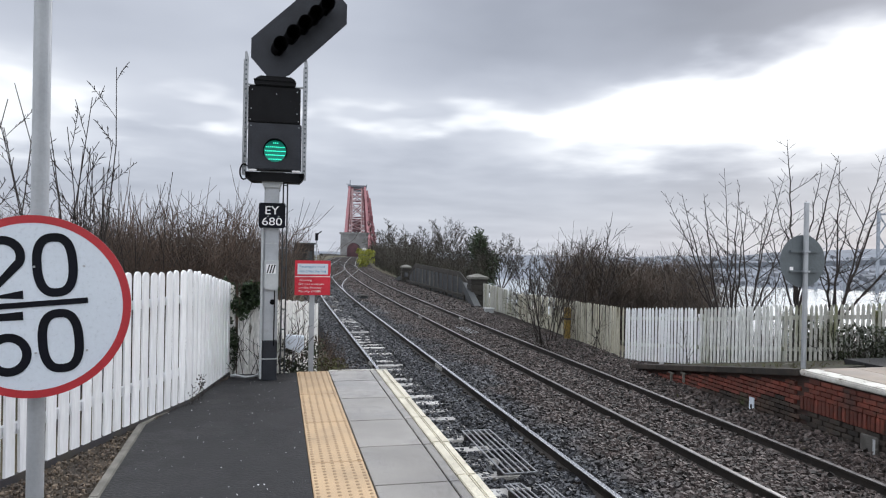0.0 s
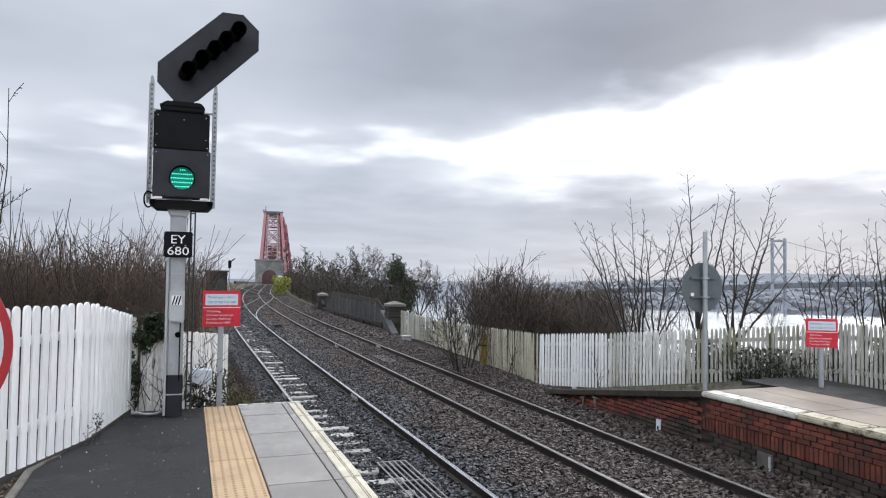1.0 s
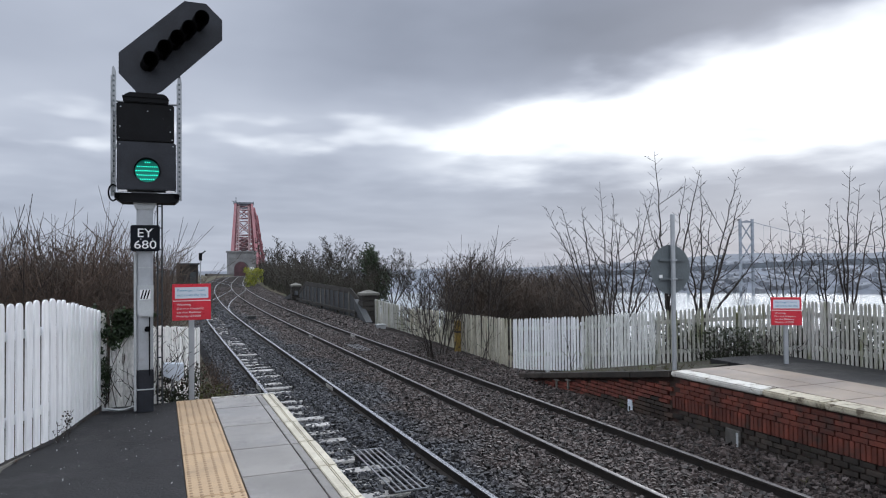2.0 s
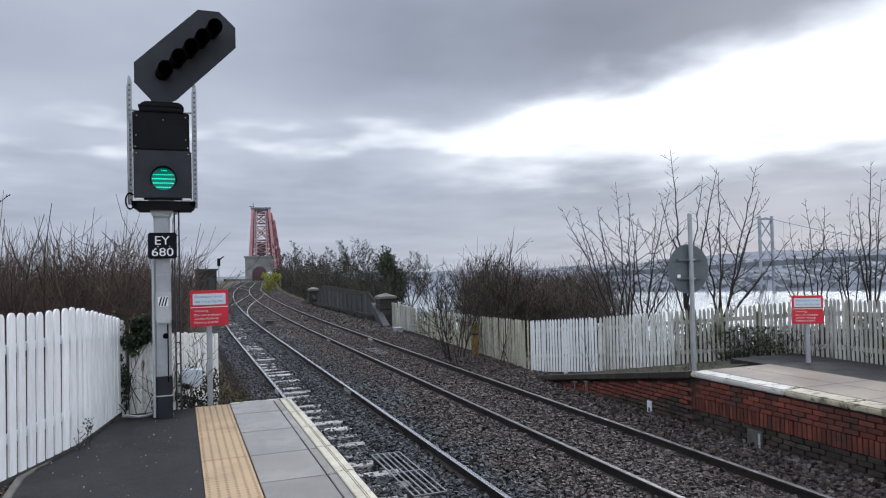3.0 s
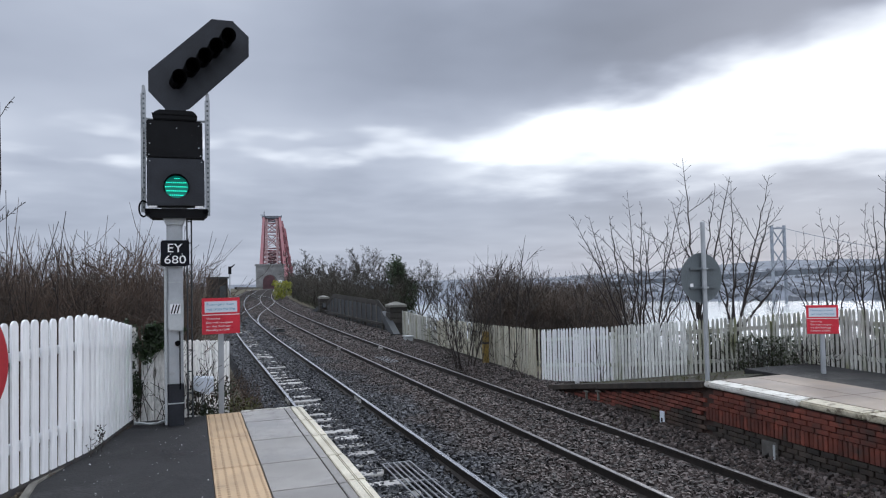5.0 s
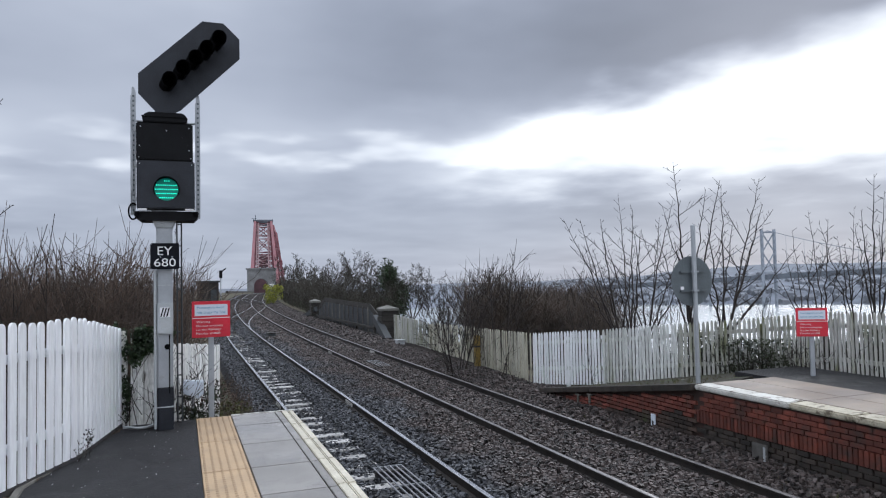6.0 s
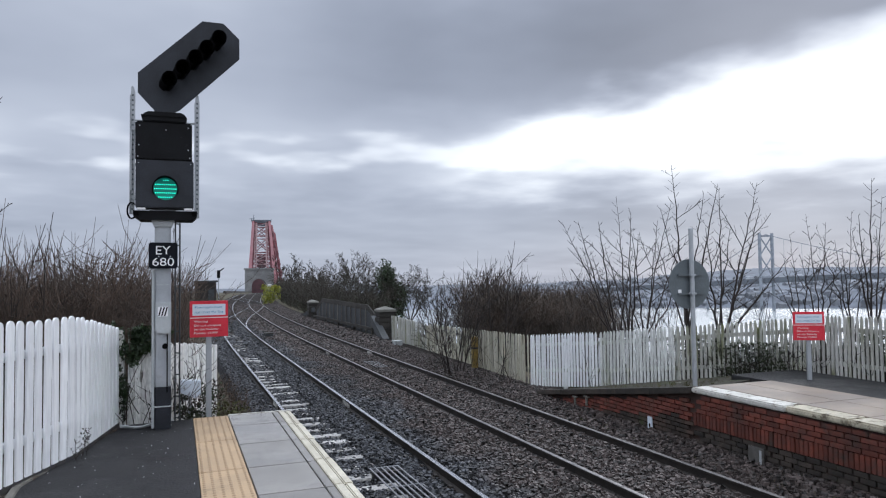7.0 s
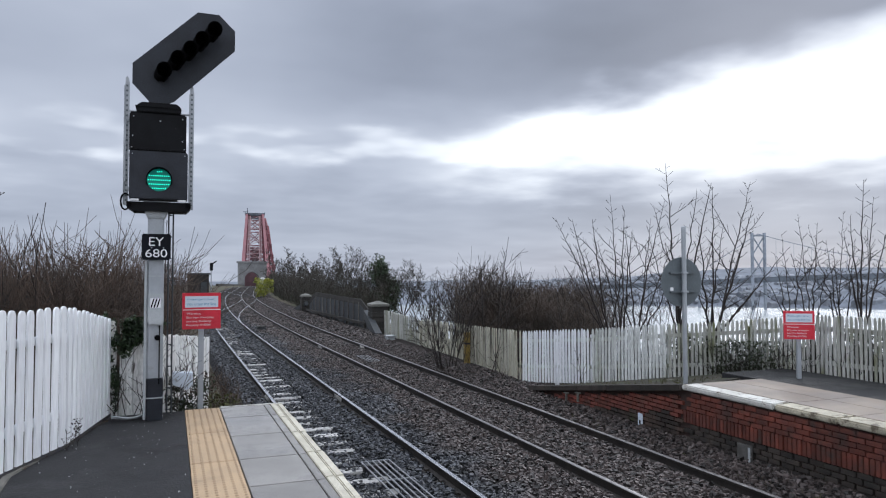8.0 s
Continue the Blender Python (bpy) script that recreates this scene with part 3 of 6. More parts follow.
def stones(name, n, x0, x1, y0, y1, size, seed, zf, material, label):
    """Loose crushed stones scattered over a bed: jittered lumps of twelve triangles."""
    r = np.random.RandomState(seed)
    cube = np.array([(-1, -1, -1), (1, -1, -1), (1, 1, -1), (-1, 1, -1), (-1, -1, 1), (1, -1, 1), (1, 1, 1), (-1, 1, 1)], float)
    quad = np.array([(0, 3, 2, 1), (4, 5, 6, 7), (0, 1, 5, 4), (1, 2, 6, 5), (2, 3, 7, 6), (3, 0, 4, 7)])
    x, y = r.uniform(x0, x1, n), y0 + (y1 - y0) * r.uniform(0, 1, n) ** 1.25
    keep = np.ones(n, bool)
    for rx in RAILS:
        keep &= np.abs(x - rx) > 0.075
    # thinned at the grating, so the darkened bed shows between its bars
    keep &= ~((np.abs(x - 2.76) < 0.2) & (np.abs(y - 6.64) < 1.0) & (r.uniform(0, 1, n) < 0.8))
    x, y = x[keep], y[keep]
    n = len(x)
    z = np.array([zf(a, b) for a, b in zip(x, y)]) + r.uniform(-0.012, 0.034, n)
    v = cube[None] * (1 + r.uniform(-0.45, 0.25, (n, 8, 3)))
    v *= (size * r.uniform(0.55, 1.3, (n, 1, 1))) * r.uniform(0.6, 1.2, (n, 1, 3))
    a, b = r.uniform(0, 6.28, n), r.uniform(-0.6, 0.6, n)
    ca, sa, cb, sb = np.cos(a), np.sin(a), np.cos(b), np.sin(b)
    vx, vy, vz = v[..., 0], v[..., 1] * cb[:, None] - v[..., 2] * sb[:, None], v[..., 1] * sb[:, None] + v[..., 2] * cb[:, None]
    x = x + np.array([bend(b) for b in y])
    out = np.stack([vx * ca[:, None] - vy * sa[:, None] + x[:, None], vx * sa[:, None] + vy * ca[:, None] + y[:, None], vz + z[:, None]], -1).reshape(-1, 3)
    faces = (quad[None] + 8 * np.arange(n)[:, None, None]).reshape(-1, 4)
    me = bpy.data.meshes.new(name)
    me.from_pydata(out.tolist(), [], faces.tolist())
    me.materials.append(material)
    return tagged(new(name, me), label, "ballast", kind="stuff")


stones("ballast_stones", 90000, 1.25, 8.3, 2.0, 27.0, 0.026, 3, lambda x, y: bed(x, y) + 0.012, M_stones, "loose damp grey and brown crushed ballast stones")
stones("ballast_stones", 30000, 1.1, 8.6, 26.0, 85.0, 0.048, 4, lambda x, y: bed(x, y) + 0.005, M_stones, "loose ballast stones farther along the line")

# ---- platform on this side ----
END = 7.35
plat = thing("platform_1", (0, 0, -1.1), "dark wet asphalt platform with paved edge", "platform", kind="structure")
kerb_line = [(-1.40, -8.0), (-1.43, 2.66), (-1.48, 4.67), (-1.14, 5.95), (-0.86, 7.25)]
part("asphalt", slab(kerb_line + [(0.05, 7.30), (0.05, -8.0)], -1.2, -0.002, 0.0), M_asphalt, plat)
part("platform_wall", box(0.05, 1.26, -8.0, END - 0.02, -1.2, -0.075), M_stonedark, plat)
part("gravel_strip", slab([(-1.43, -8.0), (-1.46, 2.66), (-1.51, 4.67), (-2.2, 2.95), (-6.3, -8.0)], -1.2, -0.03), M_gravel, plat, "bare brown gravel between kerb and fence")
for (xa, ya), (xb, yb) in zip(kerb_line[:-2], kerb_line[1:-1]):
    d = Vector((xb - xa, yb - ya)).normalized()
    s = Vector((d.y, -d.x)) * 0.035
    part("kerb", slab([(xa - s.x, ya - s.y), (xa + s.x, ya + s.y), (xb + s.x, yb + s.y), (xb - s.x, yb - s.y)], -0.2, 0.012, 0.008), M_kerb, plat)


def tile_piece(name, x0, x1, y0, y1, z, material, th=0.07, bevel=0.004):
    g = 0.0065
    return part(name, box(x0 + g, x1 - g, y0 + g, y1 - g, z - th, z, bevel), material, plat)


ys = [7.35, 6.6, 5.54, 4.5, 3.57, 2.57, 1.6, 0.6, -0.4, -1.4, -2.4, -3.4, -4.4, -5.4, -6.4, -7.4]
for a, b in zip(ys[1:], ys[:-1]):
    tile_piece("paving_slab", 0.50, 1.078, a, b, 0.0, M_slab)
    tile_piece("edge_strip", 1.078, 1.165, a, b, 0.0, M_slab)
ys = [7.35, 5.83, 4.5, 3.19, 1.9, 0.6, -0.7, -2.0, -3.3, -4.6, -5.9, -7.4]
dome_rows = 6
for a, b in zip(ys[1:], ys[:-1]):
    ob = tile_piece("tactile_slab", 0.05, 0.50, a, b, 0.0, M_tactile)
    if b > 1.0:
        V, F = [], []
        ny = int((b - a) / 0.066)
        for i in range(dome_rows):
            for j in range(ny):
                cx, cy = 0.05 + 0.45 * (i + 0.5) / dome_rows, a + (b - a) * (j + 0.5) / ny
                k0 = len(V)
                for r_, z_ in ((0.016, 0.0), (0.011, 0.006)):
                    V += [(cx + r_ * math.cos(q * math.pi / 3), cy + r_ * math.sin(q * math.pi / 3), z_) for q in range(6)]
                F += [(k0 + q, k0 + (q + 1) % 6, k0 + 6 + (q + 1) % 6, k0 + 6 + q) for q in range(6)] + [tuple(range(k0 + 6, k0 + 12))]
        tagged(raw("blisters", V, F, M_blister, ob), kind="stuff")
ys = [7.35, 6.42, 5.5, 4.55, 3.62, 2.7, 1.8, 0.9, 0.0, -0.9, -1.8, -2.7, -3.6, -4.5, -5.4, -6.3, -7.4]
for a, b in zip(ys[1:], ys[:-1]):
    j = rng.uniform(-0.006, 0.006)
    tile_piece("coping_stone", 1.165, 1.255 + j, a, b, 0.003, M_coping, 0.09, 0.006)
    tile_piece("coping_stone", 1.255 + j, 1.342 + rng.uniform(-0.008, 0.006), a, b, 0.002, M_coping, 0.11, 0.012)
part("end_coping", box(0.50, 1.335, END, END + 0.06, -0.12, 0.004, 0.006), M_copingwhite, plat, "white painted end edge")
part("end_wall", box(-0.9, 1.26, END - 0.04, END + 0.03, -1.2, -0.09), M_stonedark, plat)

# ---- platform across the tracks ----
FX, FE, FZ = 7.76, 6.74, -0.025
far = thing("platform_2", (FX, 0, -1.1), "platform with worn white edge over red brick wall", "platform", kind="structure")
part("asphalt", box(9.38, 10.93, -8, 7.6, -1.2, FZ - 0.004), M_asphalt, far)
part("core", box(FX + 0.12, 9.38, -8, FE - 0.05, -1.2, FZ - 0.08), M_mortar, far)
ys = [FE, 4.85, 3.85, 2.6, 1.3, 0, -1.3, -2.6, -3.9, -5.2, -6.5]
for a, b in zip(ys[1:], ys[:-1]):
    part("coping_stone", box(FX - 0.04 + rng.uniform(-0.008, 0.008), FX + 0.30, a + 0.008, b - 0.008, FZ - 0.085, FZ + 0.003, 0.02), M_copingwhite if b > 5 else M_copingworn, far)
    for k in range(2):
        part("paving_slab", box(FX + 0.32 + 0.68 * k + 0.004, FX + 1.0 + 0.68 * k - 0.004, a + 0.004, b - 0.004, FZ - 0.08, FZ, 0.004), M_buff, far)
# ramp down at its end
RY, RZ = 11.95, -0.82
bm = bmesh.new()
rp = [(FX + 0.1, FE - 0.04, FZ - 0.05), (10.9, FE + 0.85, FZ - 0.03), (10.6, 8.5, -0.33), (9.4, 9.9, -0.52), (8.2, RY, RZ - 0.02), (FX + 0.1, RY, RZ - 0.02)]
a = [bm.verts.new(p) for p in rp]
b = [bm.verts.new((p[0], p[1], -1.3)) for p in rp]
bm.faces.new(a)
for i in range(6):
    bm.faces.new((a[i], a[(i + 1) % 6], b[(i + 1) % 6], b[i]))
part("ramp", bm, mat("dark_damp_soil", (0.045, 0.038, 0.028), (0.028, 0.026, 0.018), 0.9, 3, 40, 0.9, 0.02, stain=(0.04, 0.05, 0.018), stain_at=(0.5, 0.65), stain_scale=2), far, "earth and moss ramp surface")
for i in range(5):
    f0, f1 = i / 5, (i + 1) / 5
    p = Vector((FX + 0.06, FE + (RY - FE) * f0 + 0.008, FZ - 0.05 + (RZ - FZ) * f0))
    q = Vector((FX + 0.06, FE + (RY - FE) * f1 - 0.008, FZ - 0.05 + (RZ - FZ) * f1))
    part("ramp_coping", beam(p, q, 0.26, 0.10), M_stonedark, far, "mossy dark ramp edge stone")
part("manhole_cover", box(9.0, 9.7, 8.4, 8.75, -0.36, -0.30, 0.01), M_kerb, far)


def gravel_keep(x, y):
    return -0.03 if -2.14 + (y - 3.06) * 0.387 + 0.06 < x < -1.49 else -3.0


stones("gravel", 9000, -3.0, -1.49, 0.6, 4.7, 0.010, 5, gravel_keep, mat("loose_gravel", (0.15, 0.115, 0.085), (0.07, 0.055, 0.045), 0.7, 6, 60, 0.2, rnd=0.6, island=True), "loose brown gravel between kerb and fence")


# ---- fences ----
def picket_mesh(w, t, pointed):
    """A paling one metre high; its top rounded or pointed."""
    if pointed:
        poly = [(-w / 2, 0), (w / 2, 0), (w / 2, 0.955), (w * 0.22, 0.992), (0, 1.0), (-w * 0.22, 0.992), (-w / 2, 0.955)]
    else:
        poly = [(-w / 2, 0), (w / 2, 0)] + [(w / 2 * math.cos(a), 0.963 + 0.037 * math.sin(a)) for a in np.linspace(0, math.pi, 7)]
    bm = prism(poly, -t / 2, t / 2)
    me = bpy.data.meshes.new("picket")
    bmesh.ops.recalc_face_normals(bm, faces=bm.faces)
    bm.to_mesh(me)
    bm.free()
    return me


def fence(label, pts, pitch, w, material, side, seed, pointed=False, missing=0.0, tilt=0.012, board=False, rails=(0.25, 0.8), thick=0.018, rail_mat=None):
    """A paling fence along points (x, y, base, height): pickets, rails and posts behind them."""
    r = random.Random(seed)
    th = thing("picket_fence", pts[0][:3], label, "fence", "paling fences")
    me = picket_mesh(w, thick, pointed)
    me.materials.append(material)
    for (xa, ya, za, ha), (xb, yb, zb, hb) in zip(pts[:-1], pts[1:]):
        L = math.hypot(xb - xa, yb - ya)
        ang = math.atan2(yb - ya, xb - xa)
        nx, ny = -math.sin(ang) * side, math.cos(ang) * side
        n = max(1, round(L / pitch))
        for i in range(n):
            f = (i + 0.5) / n
            if r.random() < missing:
                continue
            h = (ha + (hb - ha) * f) * (1 + r.uniform(-0.008, 0.008)) + (0 if board else 0.13)
            m = (Matrix.Translation((xa + (xb - xa) * f, ya + (yb - ya) * f, za + (zb - za) * f + (0.03 if board else -0.10))) @ Matrix.Rotation(ang, 4, "Z")
                 @ Matrix.Rotation(r.uniform(-tilt, tilt), 4, "Y") @ Matrix.Diagonal((r.uniform(0.93, 1.05), 1, h, 1)))
            shared("picket", me, m, th)
        for q in rails:
            o = 0.045
            part("rail", beam((xa + nx * o, ya + ny * o, za + ha * q), (xb + nx * o, yb + ny * o, zb + hb * q), 0.045, 0.08), rail_mat or material, th)
        for i in range(max(2, round(L / 2.2)) + 1):
            f = i / max(2, round(L / 2.2))
            x, y = xa + (xb - xa) * f + nx * 0.11, ya + (yb - ya) * f + ny * 0.11
            z, h = za + (zb - za) * f, ha + (hb - ha) * f
            part("post", box(x - 0.04, x + 0.04, y - 0.04, y + 0.04, z - 0.4, z + h * 0.9, 0.006), M_darkwood if board else material, th)
        if board:
            # dark strip along the gap under the pickets
            part("gravel_board", beam((xa, ya, za - 0.04), (xb, yb, zb - 0.04), 0.03, 0.15), M_darkwood, th, "dark strip along the foot")
    return th


fence("tall white painted paling fence beside the asphalt platform", [(-6.3, -7.8, 0, 1.47), (-2.14, 3.06, 0, 1.46), (-1.14, 5.66, 0, 1.44), (-0.845, 7.28, 0, 1.205)], 0.145, 0.099, M_white, 1, 1, board=True, thick=0.022)
fence("peeling white fence overgrown with ivy", [(-0.83, 7.32, -0.02, 1.20), (-0.27, 7.47, -0.1, 1.15)], 0.085, 0.078, M_peel, 1, 2, tilt=0.03)
fence("low worn white fence beyond the platform end", [(-0.24, 7.52, -0.3, 1.27), (0.50, 10.4, -0.55, 1.22)], 0.10, 0.094, M_peel, 1, 3, tilt=0.03)
fence("weathered white paling fence stained green behind the platform", [(10.9, -4, FZ, 1.12), (11.05, 6.9, -0.12, 1.13), (10.75, 8.3, -0.30, 1.15), (9.72, 9.5, -0.44, 1.15)], 0.088, 0.056, M_weather, -1, 4, True, 0.02, thick=0.014)
# rail_mat on the next three: darker rails paint shade into the picket gaps
fence("greying white paling fence on the ramp", [(9.7, 9.53, -0.44, 1.15), (9.0, 11.3, -0.66, 1.15)], 0.088, 0.059, M_greywhite, -1, 5, True, 0.0, thick=0.014, rail_mat=M_weather)
fence("white paling fence at the foot of the ramp", [(8.98, 11.35, -0.66, 1.15), (8.18, 13.2, -0.83, 1.16)], 0.088, 0.059, M_white, -1, 15, True, 0.0, thick=0.014, rail_mat=M_weather)
fence("old cream paling fence beside the line", [(8.18, 13.25, -0.85, 1.17), (8.5, 16.7, -1.0, 1.2), (8.78, 22.4, -1.02, 1.1)], 0.112, 0.078, M_old, -1, 6, True, 0.05, 0.06, thick=0.014, rail_mat=M_darkwood)
fence("bleached broken paling fence near the bridge", [(8.8, 22.8, -1.05, 1.1), (8.92, 27.9, -1.05, 1.2)], 0.13, 0.10, M_weather, -1, 7, True, 0.06, 0.05)

# ---- colour light signal ----
SX, SY = -0.315, 6.80
sig = thing("railway_signal", (SX, SY, 0), "tall railway colour light signal showing green beside a fence", "signal")
post = part("post", box(SX - 0.095, SX + 0.095, SY - 0.03, SY + 0.16, 0.5, 2.62, 0.02), M_galv, sig, "pale galvanised steel post")
part("cable_channel", box(SX - 0.125, SX - 0.095, SY - 0.05, SY + 0.10, 0.02, 1.97, 0.006), M_greypaint, post)
part("seam", box(SX - 0.08, SX + 0.08, SY - 0.034, SY - 0.028, 1.775, 1.79), M_greypaint, post)
part("post_base", box(SX - 0.092, SX + 0.10, SY - 0.035, SY + 0.17, -0.02, 0.53, 0.02), M_charcoal, sig, "dark painted lower casing")
part("band", box(SX - 0.098, SX + 0.106, SY - 0.041, SY + 0.176, 0.27, 0.285, 0.003), M_greypaint, sig)
cover = part("junction_cover", prism([(SX - 0.085, 1.22), (SX - 0.06, 1.18), (SX + 0.085, 1.17), (SX + 0.10, 1.22), (SX + 0.10, 1.56), (SX - 0.085, 1.56)], SY - 0.075, SY - 0.025, 0.012), M_greypaint, sig)
hx = SX - 0.055
part("hatched_label", box(hx, hx + 0.12, SY - 0.079, SY - 0.075, 1.39, 1.51), M_inkwhite, cover)
for k in range(3):
    a = hx + 0.004 + 0.034 * k
    part("stripe", prism([(a, 1.395), (a + 0.016, 1.395), (a + 0.046, 1.505), (a + 0.030, 1.505)], SY - 0.081, SY - 0.0795), M_ink, cover)
bm = rod((SX + 0.03, SY - 0.05, 1.02), (SX + 0.03, SY - 0.03, 1.02), 0.035, 16)
part("cable_gland", bm, M_hood, sig)
part("cable", rod((SX + 0.055, SY - 0.045, 0.45), (SX + 0.055, SY - 0.045, 1.17), 0.007, 8), M_hood, sig)
# identity plate
plate = part("identity_plate", box(-0.475, -0.142, SY - 0.10, SY - 0.085, 1.982, 2.305, 0.012), M_ink, sig, "black plate with white letters")
letters("lettering", "EY", -0.392, -0.222, 2.157, 2.262, SY - 0.102, M_inkwhite, plate)
letters("lettering", "680", -0.432, -0.182, 2.015, 2.116, SY - 0.102, M_inkwhite, plate)
for x in (-0.36, -0.225):
    part("bolt", rod((x, SY - 0.106, 2.133), (x, SY - 0.10, 2.133), 0.008, 8), M_greypaint, plate)
# head
part("flange", prism([(SX - 0.10, 2.50), (SX + 0.10, 2.50), (SX + 0.15, 2.62), (SX + 0.15, 2.72), (SX - 0.15, 2.72), (SX - 0.15, 2.62)], SY - 0.05, SY + 0.16, 0.01), M_greypaint, sig)
part("tray", prism([(-0.655, 2.70), (-0.655, 2.64), (-0.58, 2.585), (-0.50, 2.585), (-0.12, 2.585), (0.04, 2.585), (0.085, 2.63), (0.085, 2.70)], SY - 0.10, SY + 0.30, 0.008), M_black, sig, "dark maintenance tray")
head = part("signal_head", box(-0.625, 0.045, SY - 0.16, SY + 0.16, 2.73, 3.32, 0.012), M_charcoal, sig, "charcoal lower lamp case")
part("upper_case", box(-0.63, 0.025, SY - 0.15, SY + 0.15, 3.322, 3.80, 0.015), M_black, sig)
part("case_top", prism([(-0.55, 3.80), (-0.05, 3.80), (-0.035, 3.86), (-0.06, 3.90), (-0.10, 3.925), (-0.48, 3.925), (-0.53, 3.90), (-0.56, 3.86)], SY - 0.17, SY + 0.14, 0.012), M_black, sig)
part("case_lip", box(-0.565, -0.045, SY - 0.185, SY + 0.15, 3.862, 3.878, 0.004), M_black, sig)
for x, z in ((-0.58, 3.74), (-0.02, 3.74), (-0.60, 3.36), (0.0, 3.36), (-0.59, 3.28), (0.01, 3.28), (-0.02, 3.46), (-0.59, 3.5), (-0.28, 3.70)):
    part("screw", rod((x, SY - 0.164, z), (x, SY - 0.15, z), 0.007, 8), M_galv, sig)
for x in (-0.56, -0.02):
    part("tray_clip", box(x - 0.05, x + 0.05, SY - 0.165, SY - 0.12, 2.705, 2.728, 0.004), M_inkwhite, sig)
# green aspect
GX, GZ, GR = -0.285, 2.965, 0.138
asp = part("green_aspect", rod((GX, SY - 0.17, GZ), (GX, SY - 0.158, GZ), GR, 40), M_lens, head, "lit green lens")
for row, cnt in ((-2, 7), (-1, 10), (0, 11), (1, 10), (2, 3)):
    bm = bmesh.new()
    for k in range(cnt):
        x = GX + (k - (cnt - 1) / 2) * 0.0245 + (0.0 if row < 2 else 0.005)
        o = bmesh.ops.create_icosphere(bm, subdivisions=1, radius=0.0085)
        bmesh.ops.translate(bm, verts=o["verts"], vec=(x, SY - 0.172, GZ + row * 0.052))
    part("led_row", bm, M_led, head)
V, F = [], []
for i in range(25):
    a = math.pi * (-0.15 + 1.3 * i / 24)
    V += [Vector((GX + rr * math.cos(a), y, GZ + rr * math.sin(a))) for rr, y in ((GR + 0.006, SY - 0.155), (GR + 0.004, SY - 0.155 - 0.13 * max(0.25, math.sin(a))), (GR + 0.012, SY - 0.155 - 0.13 * max(0.25, math.sin(a))), (GR + 0.014, SY - 0.155))]
for i in range(24):
    F += [(i * 4 + k, i * 4 + (k + 1) % 4, i * 4 + 4 + (k + 1) % 4, i * 4 + 4 + k) for k in range(4)]
raw("visor", V, F, M_hood, head, "black visor")
# route indicator
poly = [(-0.61, 4.18), (-0.61, 4.43), (0.15, 5.17), (0.41, 5.17), (0.61, 4.98), (0.61, 4.72), (-0.12, 3.99), (-0.20, 3.95), (-0.40, 3.95)]
ind = part("route_indicator", prism(poly, SY - 0.03, SY + 0.0, 0.006), M_charcoal, sig, "angular junction indicator with five unlit lamps")
part("back_case", prism([(-0.40, 4.20), (-0.40, 4.40), (0.24, 5.03), (0.40, 5.03), (0.45, 4.95), (0.45, 4.80), (-0.15, 4.17)], SY, SY + 0.16, 0.01), M_charcoal, sig)
part("neck", box(-0.42, -0.17, SY - 0.02, SY + 0.10, 3.90, 4.05, 0.01), M_charcoal, sig)
for x, z in ((0.30, 4.88), (0.155, 4.738), (0.02, 4.602), (-0.125, 4.465), (-0.282, 4.306)):
    # lamp face in hood black: the shade inside the hood is put into its colour
    part("lamp", rod((x, SY - 0.045, z), (x, SY - 0.028, z), 0.078, 24), M_hood, ind)
    V, F = [], []
    for i in range(19):
        a = math.pi * (-0.42 + 1.84 * i / 18)
        dep = 0.33 if math.sin(a) > -0.2 else 0.25
        V += [Vector((x + 0.045 * e + rr * math.cos(a), SY - 0.03 - dep * e, z + rr * math.sin(a))) for rr, e in ((0.078, 0), (0.082, 1), (0.088, 1), (0.086, 0))]
    for i in range(18):
        F += [(i * 4 + q, i * 4 + (q + 1) % 4, i * 4 + 4 + (q + 1) % 4, i * 4 + 4 + q) for q in range(4)]
    raw("lamp_hood", V, F, M_hood, ind, "long black hood")
# side frames of punched angle
for x, top_, bot in ((-0.668, 4.27, 2.66), (0.088, 4.22, 2.62)):
    bm = prism([(x - 0.030, bot), (x + 0.026, bot), (x + 0.030, top_ - 0.10), (x + 0.016, top_ - 0.02), (x - 0.002, top_), (x - 0.018, top_ - 0.02), (x - 0.022, top_ - 0.10)], SY + 0.01, SY + 0.018)
    fr = part("side_frame", bm, M_galv, sig, "punched galvanised side frame")
    part("flange_edge", box(x - 0.032, x - 0.024, SY - 0.02, SY + 0.03, bot, top_ - 0.12, 0.002), M_galv, fr)
    for k in range(24):
        z = bot + 0.03 + (top_ - bot - 0.12) * (k + 0.5) / 24
        part("punched_hole", box(x - 0.010, x + 0.012, SY + 0.006, SY + 0.012, z - 0.012, z + 0.012), M_slate, fr)
    for z in (3.72, 3.28, 2.86):
        part("clip", box(min(x, x * 0.9), max(x, x * 0.9), SY - 0.01, SY + 0.03, z - 0.02, z + 0.02, 0.004), M_galv, fr)
part("side_strip", box(-0.70, -0.672, SY - 0.02, SY + 0.05, 2.95, 3.72, 0.004), M_galv, sig)
for s, x in ((1, -0.64), (-1, 0.06)):
    part("stay", rod((x, SY + 0.02, 3.84), (x + s * 0.14, SY, 3.83), 0.014, 8), M_galv, sig)
V, F = [], []
ring = [Vector((-0.67 + 0.05 * math.cos(a), SY - 0.05, 2.70 + 0.10 * math.sin(a))) for a in np.linspace(0.8, 5.6, 14)]
for p, q in zip(ring[:-1], ring[1:]):
    tube(V, F, [p, q], [0.011, 0.011], 6)
raw("cable_loop", V, F, M_hood, sig)
for x in (-0.62, 0.05):
    part("tray_bolt", rod((x, SY - 0.13, 2.66), (x, SY - 0.09, 2.66), 0.03, 8), M_hood, sig)
